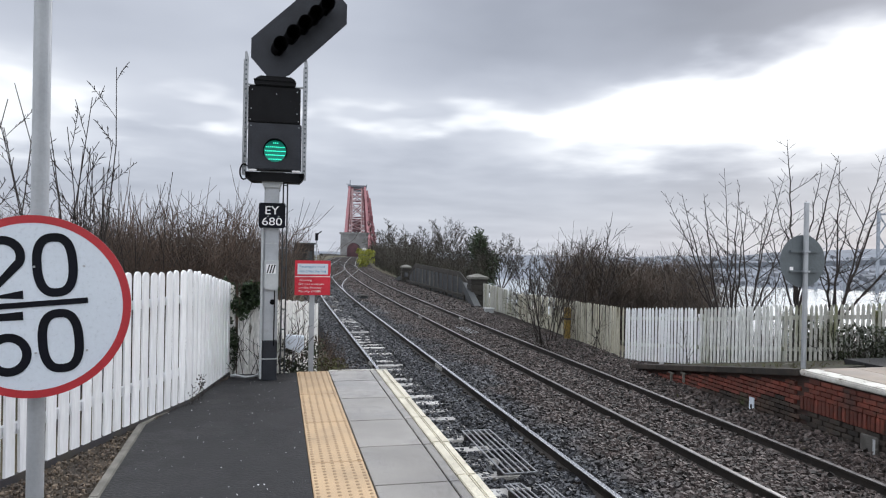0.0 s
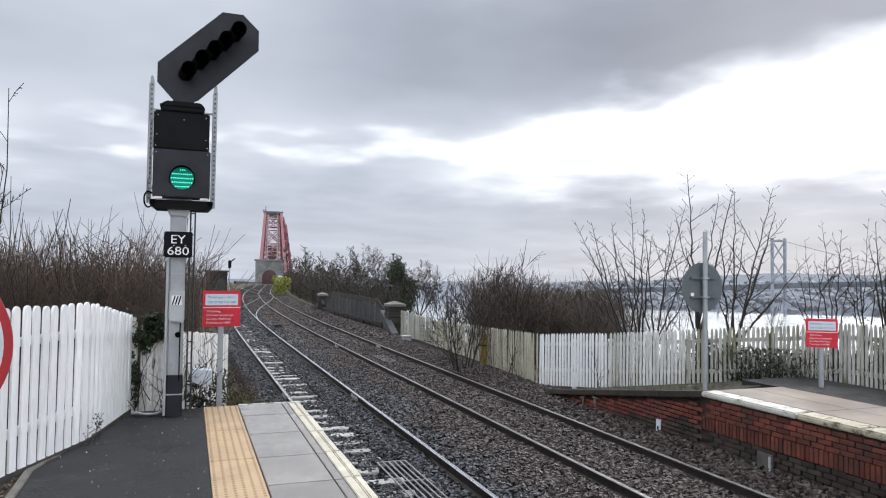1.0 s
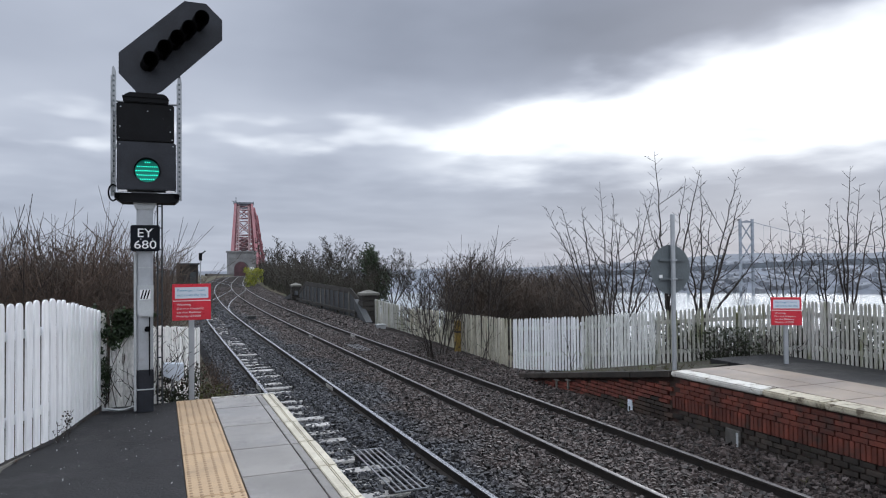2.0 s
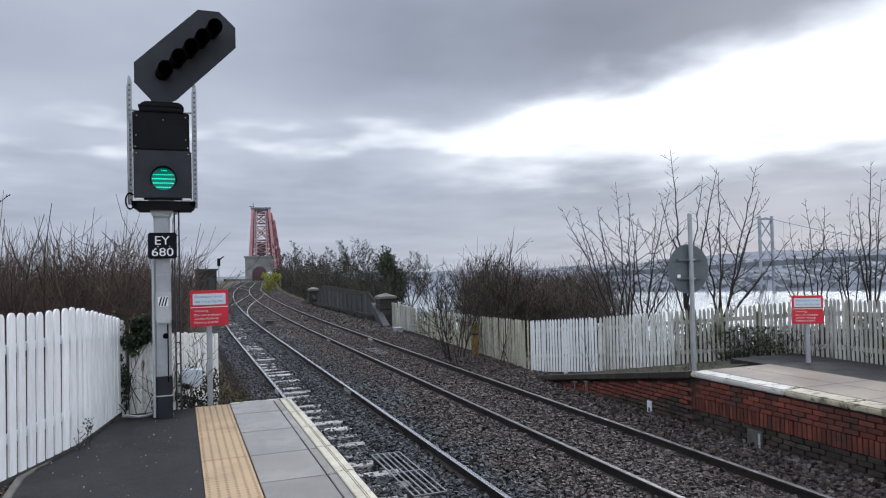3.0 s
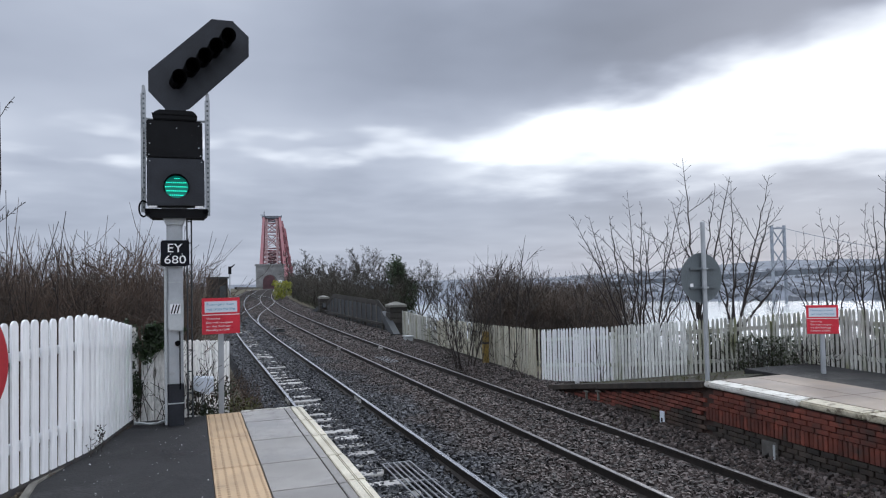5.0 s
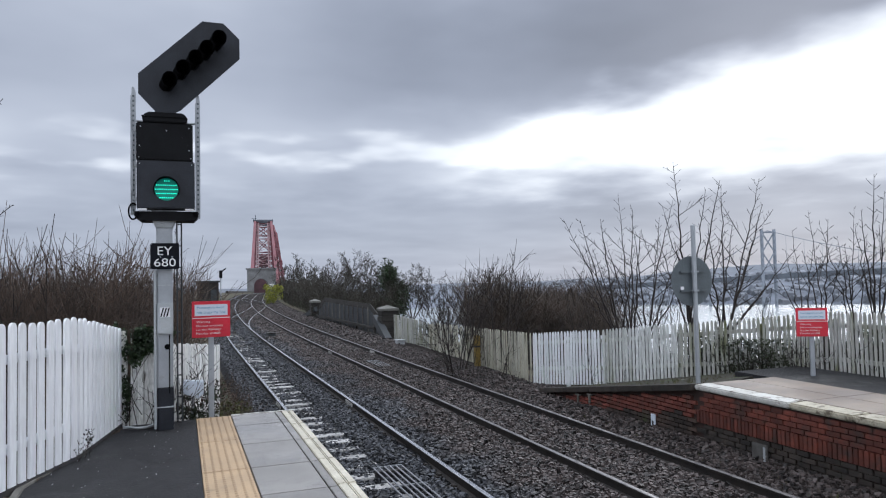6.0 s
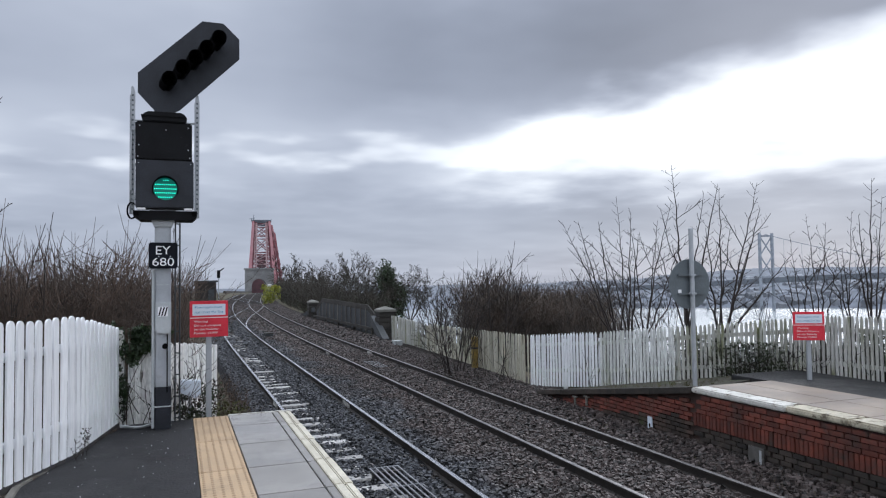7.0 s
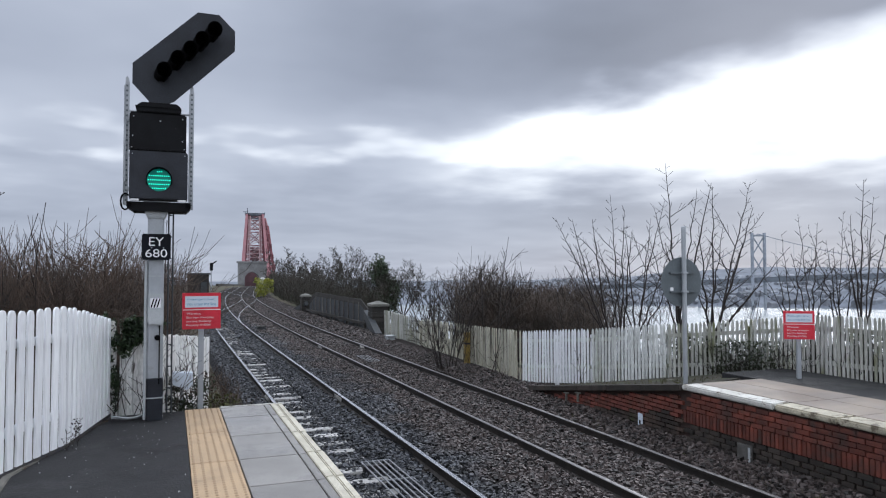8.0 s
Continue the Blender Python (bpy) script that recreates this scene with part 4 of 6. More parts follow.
# ladder up the back
for x in (-0.17, -0.115):
    part("ladder_rail", rod((x, SY + 0.42, -0.2), (x, SY + 0.30, 2.7), 0.010, 8), M_girder, sig)
for k in range(10):
    z = 0.05 + k * 0.28
    part("ladder_rung", rod((-0.17, SY + 0.42 - 0.0414 * (z + 0.2), z), (-0.115, SY + 0.42 - 0.0414 * (z + 0.2), z), 0.008, 6), M_girder, sig)
# loose cables at the foot
V, F = [], []
for seed in range(3):
    r = random.Random(seed)
    pts = [Vector((-0.80 + 0.09 * i, 7.0 - 0.10 * math.sin(i / 4 * math.pi) - 0.03 * seed, 0.012 + 0.012 * seed + 0.02 * r.random())) for i in range(6)]
    for p, q in zip(pts[:-1], pts[1:]):
        tube(V, F, [p, q], [0.011, 0.011], 6)
tagged(raw("ground_cables", V, F, M_greypaint), "grey cables lying across the asphalt to the signal", "cable")

# pale cabinet beyond
cab = thing("junction_box", (0.02, 7.75, -0.45), "small pale grey electrical box on a short stake", "electrical box")
part("casing", prism([(-0.12, 0.45), (-0.10, 0.30), (0.09, 0.22), (0.16, 0.27), (0.16, 0.45), (-0.08, 0.47)], 7.60, 7.78, 0.01), M_signwhite, cab)
part("stake", box(0.0, 0.04, 7.75, 7.79, -0.7, 0.30, 0.004), M_galv, cab)
part("lock", rod((-0.055, 7.585, 0.37), (-0.055, 7.61, 0.37), 0.014, 8), M_steel, cab)

# ---- speed board ----
BX, BY, BZ, BR = -1.378, 1.28, 1.450, 0.446


def round_board(x, y, z, r, h, face, label, tilt=0.0):
    b = thing("speed_board", (x, y, 0), label, "railway sign", "round speed boards")
    s = -1 if face else 1
    part("pole", rod((x, y, -0.3), (x, y, h), 0.040, 20), M_galv, b, "galvanised steel pole")
    part("pole_cap", rod((x, y, h), (x, y, h + 0.015), 0.042, 20, 0.03), M_galv, b)
    disc = part("disc", rod((x, y + s * 0.075, z), (x, y + s * 0.072 - 0.006, z), r, 64), M_slate, b)
    if face:
        yf = y - 0.083
        n = 72
        V, F = [], []
        for i in range(n):
            a = 2 * math.pi * i / n
            for rr, yy in ((r, yf), (r * 0.915, yf), (r * 0.915, yf + 0.003), (r, yf + 0.004)):
                V.append((x + rr * math.cos(a), yy, z + rr * math.sin(a)))
        for i in range(n):
            j = (i + 1) % n
            F += [(i * 4 + k, i * 4 + (k + 1) % 4, j * 4 + (k + 1) % 4, j * 4 + k) for k in range(4)]
        part("white_face", rod((x, yf + 0.004, z), (x, yf + 0.001, z), r * 0.93, 64), M_signwhite, disc)
        raw("red_ring", V, F, M_ring, disc)
    for dz_ in (0.16, -0.17):
        part("bracket", box(x - r * 0.62, x + r * 0.62, y + s * 0.045 - 0.02, y + s * 0.045 + 0.02, z + dz_ - 0.018, z + dz_ + 0.018, 0.004), M_slate if not face else M_galv, b)
        part("clamp", box(x - 0.055, x + 0.055, y - 0.05, y + 0.05, z + dz_ - 0.015, z + dz_ + 0.015, 0.004), M_galv, b)
    return b, disc


board, disc = round_board(BX, BY, BZ, BR, 4.4, True, "round white speed board with red ring on steel pole")
yt = BY - 0.0845
# figures and bar are turned 4.7 degrees to fit the camera's view
LEAN = Matrix.Translation((BX, yt, BZ)) @ Matrix.Rotation(radians(-4.7), 4, "Y") @ Matrix.Translation((-BX, -yt, -BZ))


def digit(ch, x0, x1, z0, z1):
    """Heavy rounded figures drawn as swept strokes."""
    w = 0.042
    cx, cz, hw, hh = (x0 + x1) / 2, (z0 + z1) / 2, (x1 - x0) / 2 - w / 2, (z1 - z0) / 2 - w / 2
    if ch == "0":
        pts = [(cx + hw * math.copysign(abs(math.cos(a)) ** 0.75, math.cos(a)), cz + hh * math.copysign(abs(math.sin(a)) ** 0.8, math.sin(a))) for a in np.linspace(0, 2 * math.pi, 41)]
    elif ch == "2":
        pts = [(cx + hw * math.cos(a), cz + hh * 0.42 + hh * 0.58 * math.sin(a)) for a in np.linspace(2.9, -0.45, 18)] + [(cx - hw, cz - hh), (cx + hw, cz - hh)]
    else:
        pts = [(cx + hw * 0.9, cz + hh), (cx - hw * 0.72, cz + hh), (cx - hw * 0.86, cz + hh * 0.12)] + [(cx - hw * 0.05 + hw * math.cos(a), cz - hh * 0.36 + hh * 0.62 * math.sin(a)) for a in np.linspace(2.3, -2.6, 22)]
    V, F = [], []
    n = len(pts)
    for i, p in enumerate(pts):
        a, b = pts[max(i - 1, 0)], pts[min(i + 1, n - 1)]
        if ch == "0" and i in (0, n - 1):
            a, b = pts[n - 2], pts[1]
        d = Vector((b[0] - a[0], b[1] - a[1])).normalized()
        V += [(p[0] - d.y * w / 2, yt, p[1] + d.x * w / 2), (p[0] + d.y * w / 2, yt, p[1] - d.x * w / 2)]
    for i in range(n - 1):
        F.append((2 * i, 2 * i + 1, 2 * i + 3, 2 * i + 2))
    return raw("numeral", V, F, M_ink, disc)


for ch, x0, x1, z0, z1 in (("2", -0.218, -0.014, 0.040, 0.352), ("0", 0.013, 0.215, 0.040, 0.352), ("5", -0.218, -0.013, -0.332, -0.020), ("0", 0.013, 0.218, -0.332, -0.020)):
    digit(ch, BX + x0, BX + x1, BZ + z0, BZ + z1).data.transform(LEAN)
part("bar", box(BX - 0.262, BX + 0.250, yt - 0.001, yt + 0.001, BZ - 0.002, BZ + 0.026, m=LEAN), M_ink, disc)
for x, z in ((BX + 0.005, 1.645), (BX + 0.02, 1.225), (-1.13, 1.235), (-1.15, 1.65)):
    part("rivet", rod((x, yt - 0.004, z), (x, yt + 0.001, z), 0.006, 8), M_galv, disc)
round_board(8.27, 7.27, 1.655, 0.436, 2.62, False, "round sign seen from its grey back on pole")
part("sticker", box(8.02, 8.09, 7.335, 7.341, 1.50, 1.56), M_inkwhite, [o for o in bpy.data.objects if o.name.startswith("speed_board")][-1])


# ---- warning signs ----
def warning_sign(cx, y, z0, z1, w, base, yaw, label):
    s = thing("warning_sign", (cx, y, base), label, "sign", "warning signs")
    turn = Matrix.Translation((cx, y, 0)) @ Matrix.Rotation(radians(yaw), 4, "Z")

    def put(name, bm, m, parent, lab=""):
        bmesh.ops.transform(bm, verts=bm.verts, matrix=turn)
        return part(name, bm, m, parent, lab)

    put("post", box(-0.035, 0.035, 0.01, 0.08, base, z1 - 0.06, 0.008), M_galv, s)
    h = z1 - z0
    face = put("panel", box(-w / 2, w / 2, -0.012, 0.008, z0, z1, 0.004), M_signred, s)
    put("white_panel", box(-w * 0.43, w * 0.43, -0.016, -0.012, z1 - h * 0.40, z1 - h * 0.09), M_signwhite, face)
    put("white_line", box(-w * 0.49, w * 0.49, -0.0155, -0.012, z1 - h * 0.475, z1 - h * 0.455), M_inkwhite, face)
    yy = -0.0175
    for text, x0, x1, a, b, m in (("Passengers must", -0.37, 0.34, 0.14, 0.225, M_inkblue), ("not cross the line", -0.37, 0.37, 0.265, 0.345, M_inkblue),
                                  ("Warning", -0.39, -0.03, 0.54, 0.61, M_inkwhite), ("Do not trespass", -0.39, 0.31, 0.65, 0.72, M_inkwhite),
                                  ("on the Railway", -0.39, 0.25, 0.755, 0.825, M_inkwhite), ("Penalty £1000", -0.39, 0.23, 0.86, 0.93, M_inkwhite)):
        letters("lettering", text, x0 * w, x1 * w, z1 - h * b, z1 - h * a, yy, m, face, turn)
    return s


warning_sign(0.265, 7.62, 1.05, 1.547, 0.505, -0.5, 3, "red and white railway warning sign on grey post")
warning_sign(10.03, 6.45, 0.66, 1.15, 0.50, FZ, 38 - 70, "red and white warning sign on the far platform")

# ---- steel guards between the rails ----
def guard(x0, x1, y0, y1, z, n, yaw, label):
    g = thing("steel_grating", ((x0 + x1) / 2, (y0 + y1) / 2, -1.05), label, "grating", "track gratings")
    m = Matrix.Translation(((x0 + x1) / 2, (y0 + y1) / 2, 0)) @ Matrix.Rotation(radians(yaw), 4, "Z") @ Matrix.Translation((-(x0 + x1) / 2, -(y0 + y1) / 2, 0))
    for k in range(n):
        x = x0 + (x1 - x0) * k / (n - 1)
        bm = box(x - 0.013, x + 0.013, y0, y1, z - 0.014, z, 0.003)
        bmesh.ops.transform(bm, verts=bm.verts, matrix=m)
        part("bar", bm, M_steel, g)
    for y in (y0, (y0 + y1) / 2, y1):
        bm = box(x0 - 0.01, x1 + 0.01, y - 0.015, y + 0.015, z - 0.02, z - 0.003, 0.003)
        bmesh.ops.transform(bm, verts=bm.verts, matrix=m)
        part("cross_bar", bm, M_steel, g)
    for y in (y0 + 0.2, y1 - 0.2):
        bm = box(x0 - 0.02, x1 + 0.02, y - 0.03, y + 0.03, -1.14, z - 0.016)
        bmesh.ops.transform(bm, verts=bm.verts, matrix=m)
        part("bearer", bm, M_darkwood, g)
    return g


guard(2.545, 2.972, 5.62, 7.65, -1.0, 6, 0, "galvanised steel bar grating between the rails")
guard(2.51, 2.72, 3.41, 5.33, -1.03, 4, 4, "narrow steel bar grating lying in the ballast")
guard(2.88, 3.0, 3.5, 5.25, -1.03, 3, 2, "narrow steel bar grating lying in the ballast")
guard(5.85, 6.2, 19.3, 20.9, -1.0, 4, 0, "steel bar grating between the far rails")

# ---- brick wall of the far platform ----
def brick_me(name, l, h, material):
    bm = box(-0.045, 0.045, -l / 2, l / 2, -h / 2, h / 2, 0.005)
    me = bpy.data.meshes.new(name)
    bm.to_mesh(me)
    bm.free()
    me.materials.append(material)
    return me


wall = part("brick_wall", box(FX + 0.035, FX + 0.12, -8, FE, -1.25, FZ - 0.085), M_mortar, far, "red brick over sooty stone")
me_b, me_h, me_s = brick_me("brick", 0.215, 0.063, M_brick), brick_me("brick", 0.063, 0.2, M_brick), brick_me("brick", 0.215, 0.066, M_stonedark)
rb = random.Random(11)
z = -0.175
for row in range(4):
    y = 2.6 + (0.11 if row % 2 else 0)
    while y < FE - 0.1:
        shared("brick", me_b, Matrix.Translation((FX + 0.04 + rb.uniform(-0.006, 0.006), y, z + rb.uniform(-0.003, 0.003))) @ Matrix.Rotation(rb.uniform(-0.02, 0.02), 4, "Z"), wall)
        y += 0.226
    z -= 0.074
z -= 0.066
y = 2.6
while y < FE - 0.04:
    shared("brick", me_h, Matrix.Translation((FX + 0.04 + rb.uniform(-0.006, 0.006), y, z)), wall)
    y += 0.0745
z -= 0.145
for row in range(8):
    y = 2.6 + (0.11 if row % 2 else 0) + rb.uniform(0, 0.04)
    while y < FE - 0.1:
        k = rb.uniform(0.85, 1.05)
        shared("brick", me_s, Matrix.Translation((FX + 0.045 + rb.uniform(-0.014, 0.012), y, z + rb.uniform(-0.004, 0.004))) @ Matrix.Diagonal((1, k, rb.uniform(0.9, 1.05), 1)), wall)
        y += 0.228
    z -= 0.076
# the same brickwork under the ramp
V, F, V2, F2 = [], [], [], []
rwall = part("ramp_wall", slab([(FX + 0.04, FE), (FX + 0.12, FE), (FX + 0.12, RY), (FX + 0.04, RY)], -1.25, -1.24), M_mortar, far)
bm = bmesh.new()
pv = [bm.verts.new(p) for p in ((FX + 0.045, FE, FZ - 0.1), (FX + 0.045, RY, RZ - 0.06), (FX + 0.045, RY, -1.3), (FX + 0.045, FE, -1.3))]
bm.faces.new(pv)
part("ramp_backing", bm, M_mortar, rwall)
row = 0
z = -0.19
while z > -1.2:
    y = FE + 0.11 + (0.11 if row % 2 else 0)
    while y < RY - 0.1:
        if z + 0.06 < FZ - 0.1 + (RZ - FZ) * (y + 0.11 - FE) / (RY - FE):
            Vr, Fr = (V, F) if z > FZ - 0.52 + 0.75 * (RZ - FZ) * (y - FE) / (RY - FE) + rb.uniform(-0.05, 0.05) else (V2, F2)
            k0 = len(Vr)
            o = rb.uniform(-0.006, 0.006)
            for xx, g in ((FX + 0.05, 0), (FX - 0.004 + o, 0.004)):
                Vr += [(xx, y - 0.107 + g, z - 0.031 + g), (xx, y + 0.107 - g, z - 0.031 + g), (xx, y + 0.107 - g, z + 0.031 - g), (xx, y - 0.107 + g, z + 0.031 - g)]
            Fr += [(k0 + 4, k0 + 5, k0 + 6, k0 + 7)] + [(k0 + i, k0 + (i + 1) % 4, k0 + 4 + (i + 1) % 4, k0 + 4 + i) for i in range(4)]
        y += 0.226
    z -= 0.074
    row += 1
M_brickramp = mat("damp_red_brick", (0.20, 0.05, 0.034), (0.12, 0.036, 0.027), 0.7, 2, 70, 0.4, 0.003, rnd=0.35, island=True, stain=(0.05, 0.04, 0.03), stain_at=(0.5, 0.7), stain_scale=1.5)
tagged(raw("bricks", V, F, M_brickramp, rwall), kind="stuff")
tagged(raw("lower_bricks", V2, F2, mat("sooty_brick", (0.06, 0.038, 0.03), (0.032, 0.025, 0.021), 0.8, 3, 70, 0.4, 0.003, rnd=0.45, island=True, stain=(0.04, 0.05, 0.018), stain_at=(0.55, 0.7), stain_scale=1.2), rwall), kind="stuff")
mk = thing("marker_plate", (FX - 0.03, 7.85, -0.9), "small white marker plate on the brick wall", "marker")
part("plate", box(FX - 0.035, FX - 0.01, 7.78, 7.90, -0.92, -0.70, 0.005), M_signwhite, mk)
part("symbol", box(FX - 0.038, FX - 0.034, 7.82, 7.86, -0.89, -0.82), M_ink, mk)
M_dullplate = mat("dull_grey_plate", (0.115, 0.11, 0.105), (0.08, 0.075, 0.07), 0.6, 8, 60, 0.3, stain=(0.22, 0.21, 0.2), stain_at=(0.62, 0.7), stain_scale=9)
mk = thing("wall_box", (FX - 0.05, 5.4, -1.0), "grey metal access plate on the wall foot", "wall box")
part("plate", box(FX - 0.05, FX - 0.01, 5.25, 5.53, -1.0, -0.70, 0.008), M_dullplate, mk)
part("frame", box(FX - 0.055, FX - 0.05, 5.27, 5.31, -0.97, -0.73), M_greypaint, mk)
part("latch", box(FX - 0.06, FX - 0.05, 5.38, 5.49, -0.96, -0.93, 0.003), M_greypaint, mk)
for y in (9.9, 10.35):
    mk = thing("wall_bracket", (FX - 0.02, y, -0.8), "rusty pale bracket on the ramp wall", "bracket")
    zt = FZ - 0.14 + (RZ - FZ) * (y - FE) / (RY - FE)
    part("arm", box(FX - 0.05, FX + 0.0, y - 0.08, y + 0.08, zt - 0.03, zt, 0.004), M_kerb, mk)
    part("stem", box(FX - 0.045, FX - 0.005, y - 0.02, y + 0.02, zt - 0.2, zt - 0.03, 0.004), M_kerb, mk)


# ---- bridge parapet, pillars, lineside things ----
def pillar(x, y, z0, z1, w, label):
    p = thing("stone_pillar", (x, y, z0), label, "pillar", "bridge pillars")
    n = 6
    for k in range(n):
        a, b = z0 + (z1 - 0.25 - z0) * k / n, z0 + (z1 - 0.25 - z0) * (k + 1) / n
        j = 0.012 * (k % 2)
        part("stone_course", box(x - w / 2 + j, x + w / 2 - j, y - w / 2 + j, y + w / 2 - j, a + 0.006, b - 0.006, 0.02), M_stone, p)
    bm = box(x - w * 0.54, x + w * 0.54, y - w * 0.54, y + w * 0.54, z1 - 0.25, z1 - 0.13, 0.02)
    part("cap", bm, M_capstone, p)
    bm = bmesh.new()
    o = bmesh.ops.create_cone(bm, cap_ends=True, segments=4, radius1=w * 0.74, radius2=0.04, depth=0.14)
    bmesh.ops.transform(bm, verts=bm.verts, matrix=Matrix.Translation((x, y, z1 - 0.06)) @ Matrix.Rotation(radians(45), 4, "Z"))
    part("cap_top", bm, M_capstone, p)


pillar(9.22, 30.0, -1.3, 0.50, 0.82, "dark stone pillar with pale pyramid cap")
pillar(9.05, 48.6, -1.3, 0.40, 0.7, "dark stone pillar at the end of the parapet")

par = thing("bridge_parapet", (9.2, 40, -1.1), "dark steel girder parapet with handrail over a road", "parapet")
pa, pb = Vector((9.35, 31.6, 0)), Vector((9.15, 47.6, 0))


def pp(f, z):
    p = pa.lerp(pb, f)
    return Vector((p.x, p.y, z))


outline = [(0.0, -1.05), (0.0, -0.35), (0.13, 0.30), (0.87, 0.42), (1.0, -0.25), (1.0, -1.05)]
bm = bmesh.new()
for o in (0.0, 0.04):
    bm.faces.new([bm.verts.new(pp(f, z) + Vector((o, 0, 0))) for f, z in outline])
part("web_plate", bm, M_girder, par)
for (f0, z0), (f1, z1) in zip(outline[1:-2], outline[2:-1]):
    part("top_flange", beam(pp(f0, z0), pp(f1, z1), 0.06, 0.25), M_stone, par)
    part("handrail", beam(pp(f0, z0 + 0.13), pp(f1, z1 + 0.13), 0.05, 0.05), M_stone, par)
for k in range(13):
    f = 0.08 + 0.84 * k / 12
    part("stiffener", beam(pp(f, -1.0) - Vector((0.05, 0, 0)), pp(f, 0.28 if 0.13 < f < 0.87 else 0.0) - Vector((0.05, 0, 0)), 0.05, 0.06), M_sleeper2 if k not in (1, 7, 9) else M_kerb, par)
part("lower_pipe", beam(pp(0.02, -0.72) - Vector((0.25, 0, 0)), pp(0.98, -0.72) - Vector((0.25, 0, 0)), 0.10, 0.14), M_stone, par, "brown cable trunking along the parapet")
for k in range(5):
    f = 0.02 + 0.24 * k
    part("trunk_support", beam(pp(f, -1.1) - Vector((0.25, 0, 0)), pp(f, -0.72) - Vector((0.25, 0, 0)), 0.08, 0.08), M_stone, par)
ch = thing("sloping_trunking", (8.9, 30.2, -1.1), "dark sloping cable chute at the parapet end", "cable chute")
part("chute", beam((9.0, 31.3, -0.2), (8.55, 27.6, -1.05), 0.30, 0.42), M_girder, ch)
ws = thing("wing_board", (8.8, 48.8, -1.1), "dark sloping board beyond the parapet", "cable chute")
part("board", beam((9.0, 48.0, -0.3), (8.6, 51.0, -1.0), 0.2, 0.3), M_girder, ws)

yp = thing("marker_post", (8.34, 17.1, -1.05), "faded yellow square timber marker post", "post")
part("shaft", box(8.26, 8.42, 17.02, 17.18, -1.2, 0.02, 0.012), M_yellowpost, yp)
part("band", box(8.25, 8.43, 17.01, 17.19, -0.35, -0.30, 0.004), M_darkwood, yp)
gp = thing("gate_post", (8.80, 22.6, -1.1), "pale timber gate post in the old fence", "post")
part("shaft", box(8.74, 8.86, 22.53, 22.67, -1.2, 0.02, 0.01), M_old, gp)
for k, (x, y) in enumerate(((8.35, 25.2),)):
    cb = thing("lineside_box", (x, y, -1.05), "small grey concrete lineside box", "lineside box", "lineside boxes")
    part("body", box(x - 0.16, x + 0.16, y - 0.2, y + 0.2, -1.15, -0.78, 0.02), M_greypaint, cb)
    part("lid", box(x - 0.19, x + 0.19, y - 0.23, y + 0.23, -0.78, -0.73, 0.012), M_greypaint, cb)

# hut and small signal far along the left of the line
hx, hy = spot(365, 75).xy
hut = thing("relay_hut", (hx, hy, -1), "dark lineside hut with flat roof", "hut")
part("wall", box(hx - 1.15, hx + 1.0, hy - 1, hy + 1, -1.2, 1.75, 0.03), M_stone, hut)
part("roof", box(hx - 1.35, hx + 1.15, hy - 1.2, hy + 1.2, 1.75, 1.95, 0.03), M_girder, hut)
part("door", box(hx + 0.2, hx + 0.8, hy - 1.03, hy - 1.0, -1.0, 1.0), M_girder, hut)
sx, sy = spot(387, 72).xy
ss = thing("small_signal", (sx, sy, -1), "small dark signal on a post far along the line", "signal")
part("post", rod((sx, sy, -1.2), (sx, sy, 2.6), 0.06, 8), M_galv, ss)
part("head", box(sx - 0.16, sx + 0.16, sy - 0.15, sy + 0.05, 2.2, 3.0, 0.03), M_black, ss)
part("arm", beam((sx, sy, 2.8), (sx + 0.5, sy, 3.2), 0.16, 0.12), M_black, ss)
sx, sy = spot(477, 92).xy
sb = thing("far_speed_sign", (sx, sy, -1), "small round white speed sign on a post", "railway sign")
part("post", rod((sx, sy, -1.3), (sx, sy, 1.4), 0.05, 8), M_galv, sb)
part("disc", rod((sx, sy - 0.08, 1.0), (sx, sy - 0.05, 1.0), 0.42, 24), M_inkwhite, sb)
part("symbol", rod((sx, sy - 0.09, 1.0), (sx, sy - 0.081, 1.0), 0.22, 20), M_greypaint, sb)
# roof seen over the white fence
gx_, gy_ = -3.6, 9.4
sh = thing("garden_shed", (gx_, gy_, -0.5), "small shed with grey felt gable roof", "shed")
part("wall", box(gx_ - 0.9, gx_ + 0.9, gy_ - 0.8, gy_ + 0.8, -0.8, 0.85), M_darkwood, sh)
part("roof", prism([(gx_ - 1.05, 0.80), (gx_, 1.42), (gx_ + 1.05, 0.80), (gx_ + 1.05, 0.86), (gx_, 1.48), (gx_ - 1.05, 0.86)], gy_ - 0.95, gy_ + 0.95), M_galv, sh)


